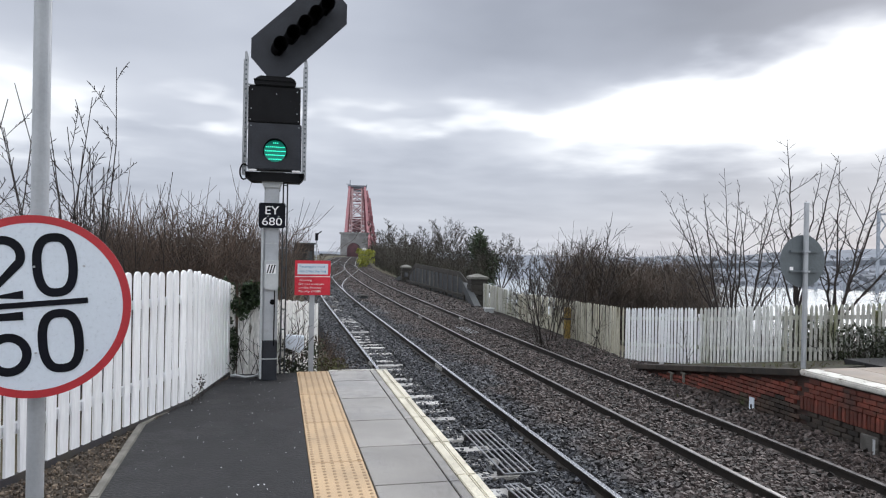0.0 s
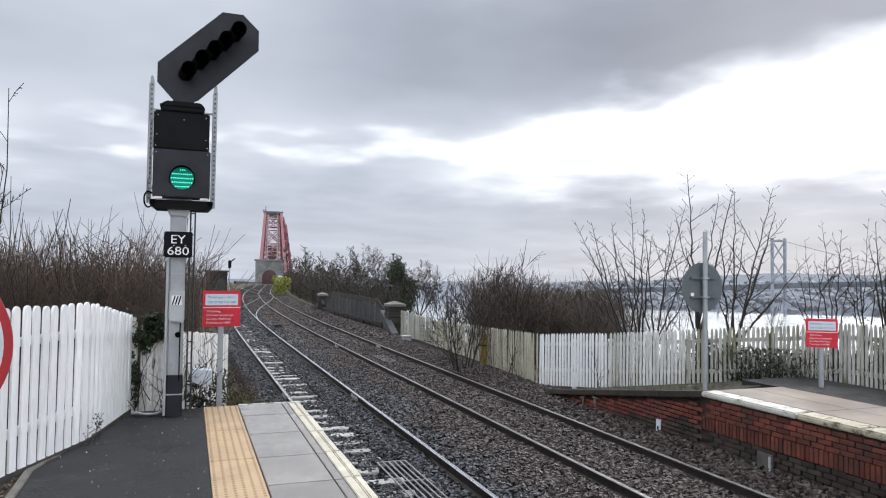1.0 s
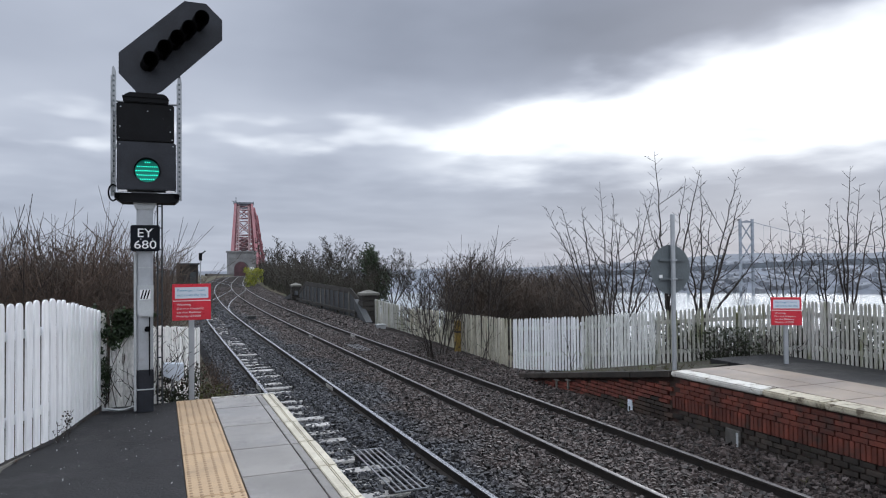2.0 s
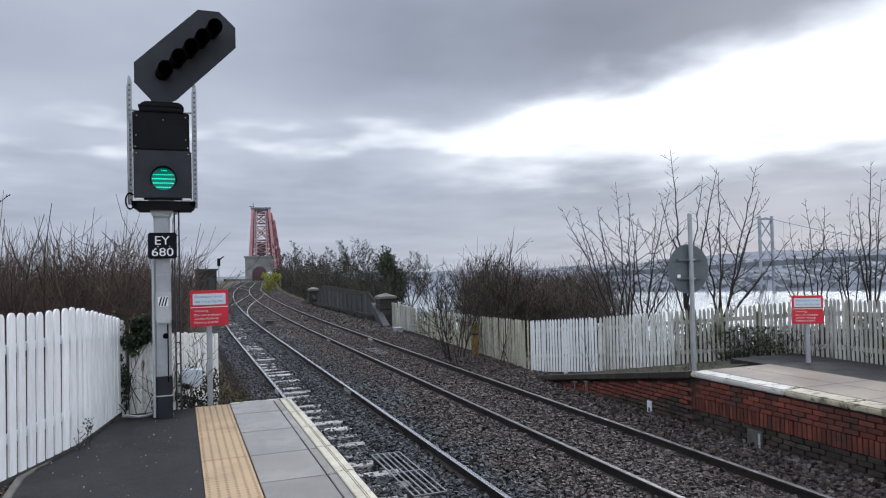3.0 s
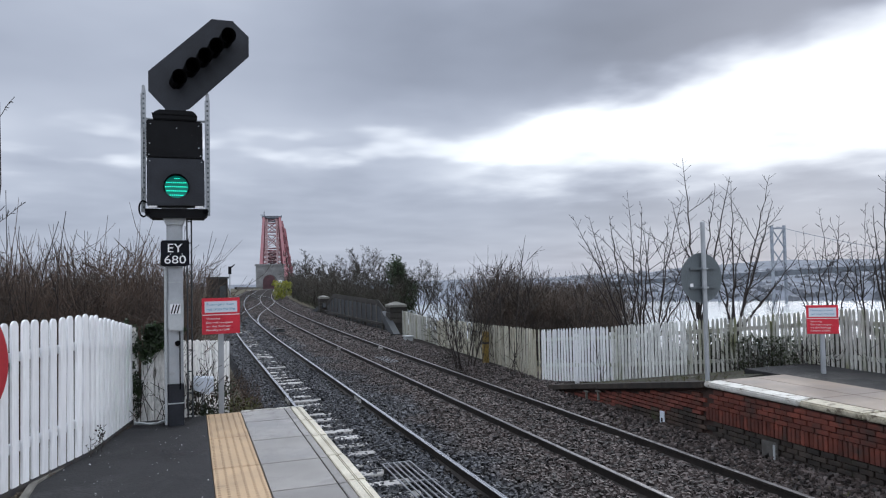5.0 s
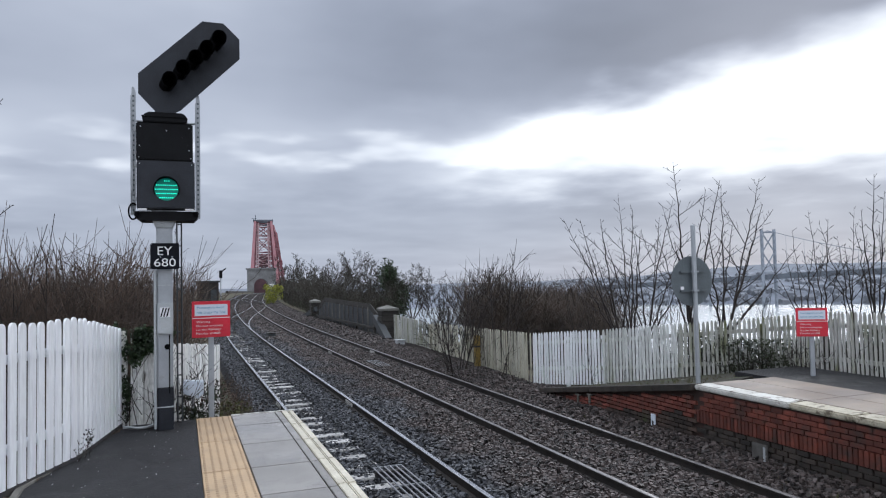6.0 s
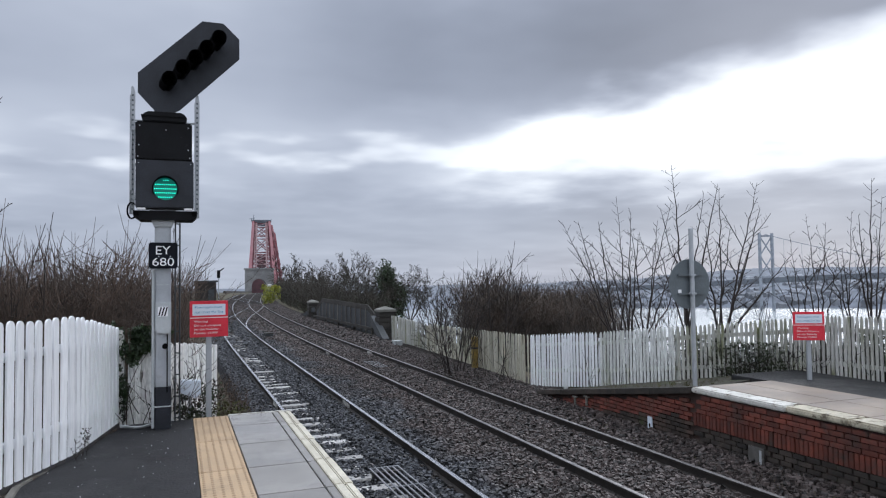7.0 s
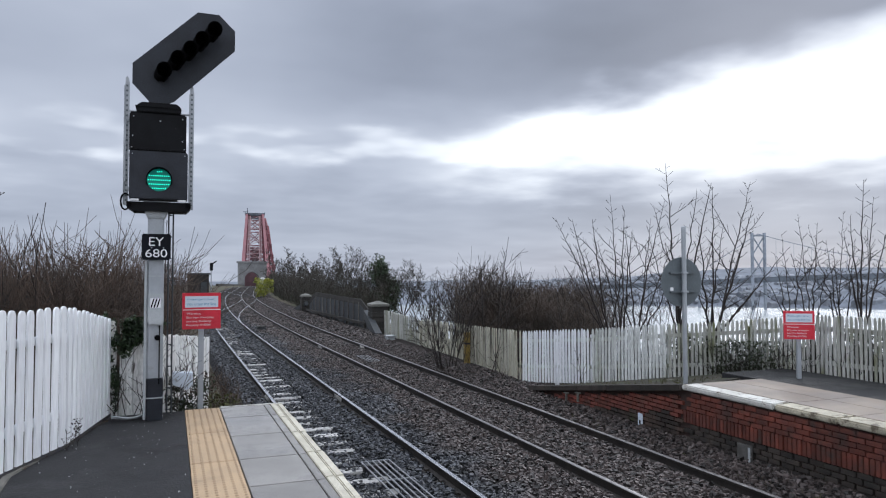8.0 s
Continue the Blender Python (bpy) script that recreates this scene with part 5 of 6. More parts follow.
# ---- plants ----
def limb(V, F, r, p, d, L, rad, depth, twig, sides=4, rise=0.25, forks=(3, 6), wander=0.14, sub=(0.28, 0.5)):
    """A branch with side branches, tapering to its tip."""
    n = 5 if depth > 0 else 3
    pts, rads = [p], [rad]
    tip = max(twig, rad * 0.22)
    for i in range(n):
        d = (d + Vector((r.gauss(0, wander), r.gauss(0, wander), r.gauss(0, wander * 0.6) + rise * 0.12))).normalized()
        p = p + d * (L / n)
        pts.append(p)
        rads.append(rad + (tip - rad) * (i + 1) / n)
    tube(V, F, pts, rads, sides if depth > 0 else 3)
    if depth > 0:
        for k in range(r.randint(*forks)):
            f = 0.25 + 0.75 * (k + r.random()) / (forks[1])
            f = min(f, 0.97)
            i = min(int(f * n), n - 1)
            q = pts[i].lerp(pts[i + 1], f * n - i)
            ax = (pts[i + 1] - pts[i]).normalized()
            side = ax.orthogonal().normalized()
            side.rotate(Matrix.Rotation(r.uniform(0, 6.28), 3, ax))
            nd = (ax * r.uniform(0.55, 1.1) + side * r.uniform(0.5, 0.9) + Vector((0, 0, rise * 0.5))).normalized()
            limb(V, F, r, q, nd, L * r.uniform(*sub) * (1.15 - 0.5 * f), max(twig, rads[i] * 0.5), depth - 1, twig, 3, rise, forks, wander, sub)


def shrub(name, label, base, height, stems, spread, seed, rad=0.03, twig=0.004, depth=2, forks=(5, 9), lean=(0, 0), mat_=None, group="bare shrubs", trunk=0.0, sub=(0.28, 0.5), wander=0.065):
    r = random.Random(seed)
    V, F = [], []
    base = Vector(base)
    if trunk:
        tube(V, F, [base - Vector((0, 0, 0.4)), base + Vector((0, 0, trunk * 0.5)), base + Vector((0.03, 0, trunk))], [rad * 2.1, rad * 1.7, rad * 1.4], 7)
        base = base + Vector((0.03, 0, trunk - 0.05))
    for k in range(stems):
        a = 2 * math.pi * (k + r.random()) / stems
        s = spread * r.uniform(0.2, 1.0)
        d = Vector((math.cos(a) * s + lean[0], math.sin(a) * s + lean[1], 1)).normalized()
        b = base + Vector((math.cos(a), math.sin(a), 0)) * (0.12 if not trunk else 0.02) - Vector((0, 0, 0.3 if not trunk else 0.0))
        limb(V, F, r, b, d, (height - trunk) * r.uniform(0.72, 1.05), rad * r.uniform(0.6, 1.0), depth, twig, 5, 0.15, forks, wander, sub)
    return tagged(raw(name, V, F, mat_ or M_twig, smooth=True), label, "shrub" if not trunk else "tree", group)


def on_land(px, d):
    p = spot(px, d)
    p.z = land(p.x, p.y)
    return p


# shrubs behind the far fence, before the water: stems fan out from one foot to tips placed to fit the camera's view
def aim(px, py, d):
    """A place d metres ahead at pixel column px and row py of the camera's view, in parts of 1230."""
    p = spot(px + 11, d)
    p.z = 1.8 + (485 - py) * d / 1230
    return p


def fan_shrub(label, foot, d, tips, seed, rad=0.040, twig=0.0045):
    """Bold arching stems with short twigs set wide along both sides."""
    r = random.Random(seed)
    V, F = [], []
    base = aim(foot, 605, d)
    root = Vector((base.x, base.y, land(base.x, base.y) - 0.1))
    tube(V, F, [root, root.lerp(base, 0.5) + Vector((0.05, 0, 0)), base + Vector((0, 0, 0.06))], [rad * 2.6, rad * 2.2, rad * 1.7], 8)
    for px, py in tips:
        tip = aim(px, py, d + r.uniform(-0.9, 0.9))
        a = base + Vector((r.uniform(-0.06, 0.06), r.uniform(-0.06, 0.06), 0))
        span = tip - a
        bow = Vector((span.x, span.y, 0)) * r.uniform(-0.10, 0.03)
        n = 12
        side = Vector((0.93, -0.36, 0))
        pts = []
        for i in range(n + 1):
            f = i / n
            w = math.sin(f * math.pi)
            pts.append(a + span * f + bow * w + side * r.gauss(0, 0.022) * w + Vector((0, 0, r.gauss(0, 0.012))))
        R = rad * r.uniform(0.5, 0.75)
        rads = [R * (1 - 0.84 * (i / n) ** 1.15) for i in range(n + 1)]
        tube(V, F, pts, rads, 6)
        L = span.length
        count = int(L * 6.0)
        for k in range(count):
            f = 0.24 + 0.75 * (k + r.random()) / count
            i = min(int(f * n), n - 1)
            q = pts[i].lerp(pts[i + 1], f * n - i)
            ax = (pts[i + 1] - pts[i]).normalized()
            s_ = side * (1 if k % 2 else -1) + Vector((0, 0, 0.15)) + Vector((r.gauss(0, 0.4), r.gauss(0, 0.4), 0))
            d_ = (ax * r.uniform(0.45, 0.8) + s_ * r.uniform(0.75, 1.0)).normalized()
            major = r.random() < 0.15 and f < 0.7
            limb(V, F, r, q, d_, L * (r.uniform(0.22, 0.36) if major else r.uniform(0.04, 0.10) * (1.25 - 0.6 * f)), max(twig, rads[i] * (0.6 if major else 0.35)), 1 if major or r.random() < 0.35 else 0, twig, 4, 0.3, (4, 7) if major else (1, 3), 0.08, (0.15, 0.3))
    return tagged(raw("bare_shrub", V, F, M_twig, smooth=True), label, "shrub", "bare shrubs")


FAN = "leafless shrub with bold arching stems behind the fence"
fan_shrub(FAN, 1078, 16.6, ((985, 388), (1014, 388), (1050, 388), (1000, 470), (1110, 440), (1035, 440)), 21)
fan_shrub(FAN, 1100, 17.0, ((1083, 350), (1108, 372), (1120, 410), (1060, 430)), 22)
fan_shrub(FAN, 1126, 16.5, ((1180, 355), (1155, 385), (1108, 400), (1190, 440), (1205, 480), (1075, 470)), 23)
fan_shrub("tall leafless shrub behind the round sign pole", 1203, 16.8, ((1182, 288), (1160, 362), (1238, 338), (1264, 322), (1150, 420), (1180, 430)), 24, 0.046)
fan_shrub("wide leafless shrub with a low sprawling arm", 1262, 16.2, ((1266, 330), (1334, 320), (1338, 366), (1285, 395), (1240, 400), (1400, 440), (1320, 425), (1350, 500), (1215, 470)), 25, 0.046)
fan_shrub(FAN, 1404, 15.2, ((1388, 415), (1375, 450), (1425, 440), (1350, 480)), 26, 0.030)
fan_shrub(FAN, 1440, 15.0, ((1418, 378), (1453, 395), (1405, 450), (1470, 470)), 27, 0.032)
fan_shrub(FAN, 1490, 14.8, ((1436, 400), (1468, 425), (1500, 375), (1480, 440), (1520, 430)), 28, 0.026)
fan_shrub(FAN, 1530, 14.6, ((1538, 318), (1555, 348), (1512, 380), (1580, 400), (1500, 410)), 29, 0.040)
fan_shrub(FAN, 1600, 14.6, ((1590, 350), (1620, 330), (1650, 390), (1575, 430)), 30, 0.040)
fan_shrub(FAN, 1690, 14.6, ((1680, 360), (1710, 340), (1740, 400), (1650, 430)), 40, 0.040)
for px, d, ytop, stems, spread, seed in ((1045, 18.2, 470, 6, 0.6, 33), (1170, 17.6, 465, 7, 0.8, 41), (1310, 17.2, 480, 6, 0.8, 44)):
    p = on_land(px, d)
    shrub("bare_shrub", "low leafless many-stemmed shrub behind the fence", p, 1.8 + (488 - ytop) * d / 1230 - p.z, stems, spread, seed, 0.022, 0.0045, 2, (6, 9), sub=(0.2, 0.4))
# shrubs growing through the fence beside the line
for px, d, ytop, seed, stems, spread, deep in ((800, 20.6, 462, 31, 9, 0.36, 2), (822, 19.6, 520, 32, 4, 0.4, 1), (880, 22.5, 402, 34, 5, 0.24, 2), (925, 18.3, 560, 35, 4, 0.7, 1), (1000, 17.4, 590, 36, 3, 0.8, 1), (775, 27, 478, 37, 9, 0.4, 2), (835, 26, 475, 42, 8, 0.4, 2), (868, 19.2, 540, 38, 4, 0.6, 1), (1050, 16.2, 590, 39, 3, 0.7, 1)):
    p = spot(px, d)
    p.z = land(p.x, p.y)
    shrub("bare_shrub", "thin leafless shrub tangled in the lineside fence", p, 1.8 + (490 - ytop) * d / 1230 - p.z, stems, spread, seed, 0.026 if ytop < 480 else 0.012, 0.006 if ytop < 480 else 0.0045, deep, (7, 10) if ytop < 480 else (4, 7), sub=(0.18, 0.38))
# tall saplings over the scrub on the left
for x, y, top_z, seed, stems, spread in ((-2.85, 6.9, 4.5, 51, 8, 0.22), (-2.75, 7.2, 3.6, 52, 6, 0.22), (-3.35, 5.9, 4.0, 53, 5, 0.15), (-2.75, 7.7, 3.3, 60, 7, 0.3), (-3.0, 9.5, 3.4, 54, 5, 0.25), (-1.6, 10.8, 3.3, 55, 4, 0.2), (-4.4, 7.0, 3.6, 56, 6, 0.3),
                                         (-0.35, 12.5, 2.9, 57, 4, 0.35), (-0.15, 15.0, 3.6, 58, 3, 0.15), (-2.2, 8.2, 3.0, 59, 4, 0.2)):
    shrub("sapling", "tall thin leafless sapling above the scrub", (x, y, -0.5), top_z + 0.5, stems, spread * 0.35, seed, 0.019, 0.0045, 2, (5, 8), group="saplings", sub=(0.10, 0.22))


def scrub(name, label, n, place, hmin, hmax, seed, rad, twig, material, twigs=7, slant=0.22):
    """A thicket: many thin upright stems with side twigs, in one mesh."""
    r = random.Random(seed)
    V, F = [], []
    for _ in range(n):
        p = place(r)
        h = r.uniform(hmin, hmax) * (0.8 + 0.5 * noise.noise(Vector((p.x * 0.35, p.y * 0.35, seed))))
        d = Vector((r.gauss(0, slant), r.gauss(0, slant), 1)).normalized()
        pts = [p]
        q = p
        for i in range(3):
            d = (d + Vector((r.gauss(0, 0.1), r.gauss(0, 0.1), 0))).normalized()
            q = q + d * (h / 3)
            pts.append(q)
        tube(V, F, pts, [rad, rad * 0.75, rad * 0.5, twig], 3)
        for k in range(twigs):
            f = r.uniform(0.15, 0.98) * 3
            i = min(int(f), 2)
            a = pts[i].lerp(pts[i + 1], f - i)
            td = Vector((r.gauss(0, 0.7), r.gauss(0, 0.7), r.uniform(0.1, 1.0))).normalized()
            L = h * r.uniform(0.10, 0.28)
            tube(V, F, [a, a + td * L * 0.5, a + (td + Vector((0, 0, 0.25))).normalized() * L], [twig * 1.3, twig * 1.1, twig * 0.7], 3)
    return tagged(raw(name, V, F, material), label, "scrub", kind="stuff")


def left_place(r):
    y = 8.3 + 13 * r.random() ** 1.4
    lim = -0.25 + 0.02 * (y - 8) - (0.5 if y < 9.5 else 0)
    x = lim - (y + 6) * 0.75 * r.random() ** 1.15
    return Vector((x, y, land(x, y) - 0.1))


scrub("scrub_thicket", "dense brown leafless scrub behind the white fence", 6200, left_place, 2.5, 3.45, 61, 0.010, 0.004, M_twigred, 9)


def left_far(r):
    y = 22 + 45 * r.random()
    x = bend(y) - 2.2 - 26 * r.random()
    return Vector((x, y, land(x, y) - 0.1))


scrub("scrub_thicket", "brown scrub along the far side of the line", 900, left_far, 1.6, 3.0, 62, 0.03, 0.013, M_twigred, 7)


def mid_place(r):
    d = 25 + 14 * r.random()
    p = spot(r.uniform(850, 1045), d)
    p.z = land(p.x, p.y) - 0.1
    return p


scrub("scrub_thicket", "dense brown scrub on the slope above the water", 4200, mid_place, 3.3, 4.1, 63, 0.015, 0.006, M_twigmid, 13, 0.3)


def ridge_place(r):
    y = 50 + 100 * r.random()
    x = bend(y) + 9.6 + 11 * min(1.0, (y - 34) / 40) * r.random() ** 1.1
    return Vector((x, y, land(x, y) - 0.1 + fall(y) * 0))


scrub("scrub_thicket", "dense dark winter scrub along the embankment", 4600, ridge_place, 2.4, 3.9, 64, 0.028, 0.011, M_twiggrey, 11, 0.3)


def low_right(r):
    y = 9.5 + 12 * r.random()
    x = 9.4 + (3.0 - 0.25 * (y - 9.5)) * max(0.2, 1 - (y - 9.5) / 12) + 5 * r.random()
    return Vector((x, y, land(x, y) - 0.1))


scrub("scrub_thicket", "low brambles and dead stems behind the far fence", 800, low_right, 0.8, 1.7, 65, 0.009, 0.004, M_twig, 8, 0.5)


def leaves(name, n, place, size, seed, material, label, category="foliage", kind="stuff"):
    """Many small folded leaves."""
    r = np.random.RandomState(seed)
    V, F = [], []
    rr = random.Random(seed)
    for _ in range(n):
        p = place(rr)
        a = Vector((rr.gauss(0, 1), rr.gauss(0, 1), rr.gauss(0, 1))).normalized()
        b = a.orthogonal().normalized()
        b.rotate(Matrix.Rotation(rr.uniform(0, 6.28), 3, a))
        c = a.cross(b)
        s = size * rr.uniform(0.6, 1.3)
        k = len(V)
        V += [p - b * s, p + c * s * 0.55 + a * s * 0.2, p + b * s, p - c * s * 0.55 + a * s * 0.2]
        F += [(k, k + 1, k + 2), (k, k + 2, k + 3)]
    return tagged(raw(name, V, F, material), label, category, kind=kind)


def ball(c, rx, ry, rz, lumps=7, seed=0):
    q = random.Random(seed)
    cs = [(c[0] + q.uniform(-rx, rx) * 0.7, c[1] + q.uniform(-ry, ry) * 0.7, c[2] + q.uniform(-rz, rz) * 0.75, q.uniform(0.35, 0.6)) for _ in range(lumps)]

    def place(r):
        x, y, z, k = r.choice(cs)
        v = Vector((r.gauss(0, 1), r.gauss(0, 1), r.gauss(0, 1))).normalized() * r.uniform(0.45, 1.0) * k
        return Vector((x + v.x * rx, y + v.y * ry, z + v.z * rz))
    return place


leaves("ivy", 650, ball((-0.48, 7.36, 1.08), 0.30, 0.14, 0.20, 9, 71), 0.035, 71, M_leaf, "dark green ivy over the old fence", "ivy")
leaves("ivy", 260, ball((-0.86, 7.36, 1.05), 0.10, 0.12, 0.24, 5, 72), 0.032, 72, M_leaf, "dark green ivy over the old fence", "ivy")
V, F = [], []
r = random.Random(120)
for k in range(34):
    x = r.uniform(-0.84, 0.42)
    y0 = 7.26 + (0.12 if x > -0.3 else 0.0) + max(0.0, x + 0.2) * 2.2
    p = Vector((x, y0, r.uniform(-0.25, 0.15)))
    d = Vector((r.gauss(0, 0.45), 0.05, 1)).normalized()
    limb(V, F, r, p, d, r.uniform(0.4, 1.15), 0.007, 1, 0.003, 4, 0.1, (3, 6), 0.16, (0.15, 0.4))
tagged(raw("vine_stems", V, F, M_twig), "dark bare vine stems climbing the peeling fence", "vine", kind="stuff")
leaves("ivy", 520, ball((-0.62, 7.26, 0.98), 0.22, 0.08, 0.26, 9, 121), 0.034, 121, M_leaf, "dark green ivy hanging over the peeling fence", "ivy")
leaves("ivy", 300, ball((-0.80, 7.28, 0.45), 0.07, 0.06, 0.42, 8, 122), 0.026, 122, M_leaf, "dark green ivy climbing the fence corner", "ivy")
leaves("brambles", 420, ball((0.12, 7.95, 0.30), 0.34, 0.2, 0.32, 9, 123), 0.026, 123, M_leafdull, "dull brambles before the low white fence", "brambles")
leaves("brambles", 420, ball((-0.05, 7.72, 0.02), 0.32, 0.14, 0.24, 9, 73), 0.028, 73, M_leafdull, "brambles and dead leaves below the signal", "brambles")
leaves("brambles", 700, ball((0.75, 8.6, -0.45), 0.40, 0.7, 0.38, 10, 74), 0.03, 74, M_grass, "dead grass and bramble at the platform end", "brambles")
leaves("brambles", 380, ball((0.15, 7.75, -0.25), 0.5, 0.25, 0.25, 10, 75), 0.035, 75, M_leafdull, "low weeds behind the platform end", "brambles")


def tuft(r):
    f = r.random()
    return Vector((0.42 + 0.85 * f * f, 7.7 + 9.5 * r.random() ** 1.5, -1.08 + 0.4 * (1 - f) + 0.15 * r.random()))


scrub("dead_grass", "dead grass and weeds beside the track", 900, tuft, 0.15, 0.6, 76, 0.004, 0.0025, M_twigred, 5, 0.5)


def tuft2(r):
    y = 3.0 + 6.5 * r.random()
    return Vector((7.62 - 0.45 * r.random() ** 2, y, -1.09))


scrub("dead_grass", "moss and weeds at the foot of the wall", 330, tuft2, 0.05, 0.22, 77, 0.005, 0.0025, M_grass, 4, 0.6)


def tuft3(r):
    f = r.random()
    x, y = 7.9 + 2.3 * r.random(), 7.3 + 4 * f
    return Vector((x, y, FZ - 0.06 + (RZ - FZ) * (y - FE) / (RY - FE)))


scrub("dead_grass", "moss, litter and weeds on the ramp", 700, tuft3, 0.04, 0.2, 78, 0.004, 0.0025, M_grass, 4, 0.6)
leaves("fallen_leaves", 500, lambda r: (lambda v: v + Vector((0, 0, 0.02)))(tuft3(r)), 0.03, 79, M_twigred, "brown leaf litter on the ramp", "leaf litter")


def green_fence(r):
    y = 1.0 + 8.6 * r.random()
    x = 11.28 if y < 6.9 else 11.28 - (y - 6.9) * 0.52
    return Vector((x + 0.45 * r.random() ** 1.5, y, -0.25 + (1.0 if y < 6.6 else 0.7) * r.random() ** 1.2))


leaves("hedge_plants", 15000, green_fence, 0.036, 80, M_leafdull, "green weeds pushing through the far fence", "weeds")
scrub("scrub_thicket", "tangled dead stems close behind the far fence", 900, lambda r: (lambda q: Vector((q.x + 0.1, q.y, -0.6)))(green_fence(r)), 0.9, 1.45, 66, 0.008, 0.004, M_twig, 7, 0.35)
leaves("brambles", 500, ball((0.2, 8.2, -0.05), 0.45, 0.5, 0.35, 12, 67), 0.03, 67, M_twigred, "brown dead bramble leaves beyond the platform end", "brambles")
scrub("weed_stalks", "dark dead weed stalks at the foot of the white fence", 9, lambda r: Vector((-1.12 + 0.10 * r.random(), 5.45 + 0.5 * r.random(), 0.0)), 0.18, 0.34, 68, 0.004, 0.003, M_twig, 5, 0.3)
leaves("weed_heads", 40, lambda r: Vector((-1.08 + 0.08 * r.random(), 5.45 + 0.5 * r.random(), 0.14 + 0.14 * r.random())), 0.016, 69, M_twig, "dark dead flower heads at the fence foot", "weeds")

# ivy-clad tree, bare trees and undergrowth on the embankment ahead
for px, d, ytop, w, seed, ivy in ((690, 62, 468, 1.9, 81, True), (725, 58, 488, 1.6, 82, False), (622, 85, 452, 2.6, 83, False), (520, 125, 455, 4.5, 84, False), (560, 105, 470, 3.5, 85, False), (650, 70, 476, 2.0, 86, False), (590, 95, 468, 3.0, 87, False)):
    p = spot(px, d)
    p.z = land(p.x, p.y)
    h = 1.8 + (496 - ytop) * d / 1230 - p.z
    shrub("bare_tree", "leafless tree with a fine twiggy crown on the embankment", p, h * 1.02, 9, 0.95, seed, 0.0008 * d, 0.00012 * d, 3, (6, 8), mat_=M_twiggrey, group="embankment trees", trunk=h * 0.2, sub=(0.3, 0.52), wander=0.12)
    if ivy:
        leaves("ivy", 6500, ball((p.x, p.y, p.z + h * 0.52), w * 0.8, w * 0.8, h * 0.44, 12, seed), 0.12, seed, M_leaf, "dark ivy covering a tree trunk", "ivy")
leaves("undergrowth", 24000, lambda r: (lambda q: Vector((q.x, q.y, q.z + 0.2 + 2.2 * r.random() * r.random())))(ridge_place(r)), 0.075, 88, M_leafdull, "dark evergreen undergrowth along the embankment", "undergrowth")
p = spot(478, 84)
leaves("gorse_bush", 1300, ball((p.x, p.y, 0.2), 1.2, 1.2, 1.1, 9, 89), 0.11, 89, M_gorse, "bright yellow-green gorse bush beside the line", "gorse", kind="")


# wet glints painted as pale specks on the asphalt, and leaf litter beside it
def grit(r):
    return Vector((-1.35 + 1.38 * r.random(), 1.5 + 5.7 * r.random(), 0.004))


leaves("grit", 150, grit, 0.008, 95, M_inkwhite, "pale specks painting wet glints on the asphalt", "litter")
leaves("fallen_leaves", 260, lambda r: Vector((-1.5 - 0.5 * r.random() - 0.3 * r.random(), 1.0 + 3.4 * r.random(), -0.02)), 0.018, 96, M_twigred, "brown leaf litter on the gravel strip", "leaf litter")
leaves("fallen_leaves", 150, lambda r: (lambda f: Vector((-1.48 + 0.62 * f + 0.04 + 0.06 * r.random(), 4.8 + 2.4 * f, 0.01)))(r.random()), 0.014, 97, M_twigred, "brown leaf litter along the fence foot", "leaf litter")


def under_fence(r):
    f = r.random()
    x, y = (10.6 - 2.2 * f + 0.4, 8.6 + 4.4 * f)
    return Vector((x + 0.9 * r.random(), y + 0.5 * r.random(), land(x, y) - 0.05))


scrub("scrub_thicket", "dark brambles behind the white fence", 500, under_fence, 0.7, 1.5, 98, 0.008, 0.004, M_twig, 9, 0.5)
leaves("hedge_plants", 1800, lambda r: under_fence(r) + Vector((0.1, 0.1, 0.2 + 0.6 * r.random())), 0.04, 99, M_leafdull, "dull green weeds behind the white fence", "weeds")


# ---- the great cantilever bridge ----
gate_at, tower_at = spot(459, 380), spot(463, 590)
axis = (Vector((tower_at.x, tower_at.y, 0)) - Vector((gate_at.x, gate_at.y, 0))).normalized()
yaw = math.degrees(math.atan2(-axis.x, axis.y))
br = thing("cantilever_bridge", (tower_at.x, tower_at.y, -40), "red steel cantilever railway bridge tower", "bridge")
T = Matrix.Translation((tower_at.x, tower_at.y, 0)) @ Matrix.Rotation(radians(yaw), 4, "Z")
TOPZ, BOTZ = 52.5, -45.0


def half(z):
    """Half the width of the tower at a height."""
    return 6.2 + (TOPZ - z) * 0.062


def tb(name, p, q, w, material=M_redsteel):
    return part(name, beam(T @ Vector(p), T @ Vector(q), w, w), material, br)


for sy_ in (0, 44):
    for s in (-1, 1):
        part("leg", rod(T @ Vector((s * half(BOTZ), sy_, BOTZ)), T @ Vector((s * half(TOPZ), sy_, TOPZ)), 1.15, 12), M_redsteel, br)
    levels = [TOPZ - 2, 40, 26, 10, -8, -28]
    for a, b in zip(levels[:-1], levels[1:]):
        tb("cross_bar", (-half(a), sy_, a), (half(a), sy_, a), 0.9)
        for s in (-1, 1):
            tb("brace", (s * half(a), sy_, a), (-s * half(b), sy_, b), 0.7)
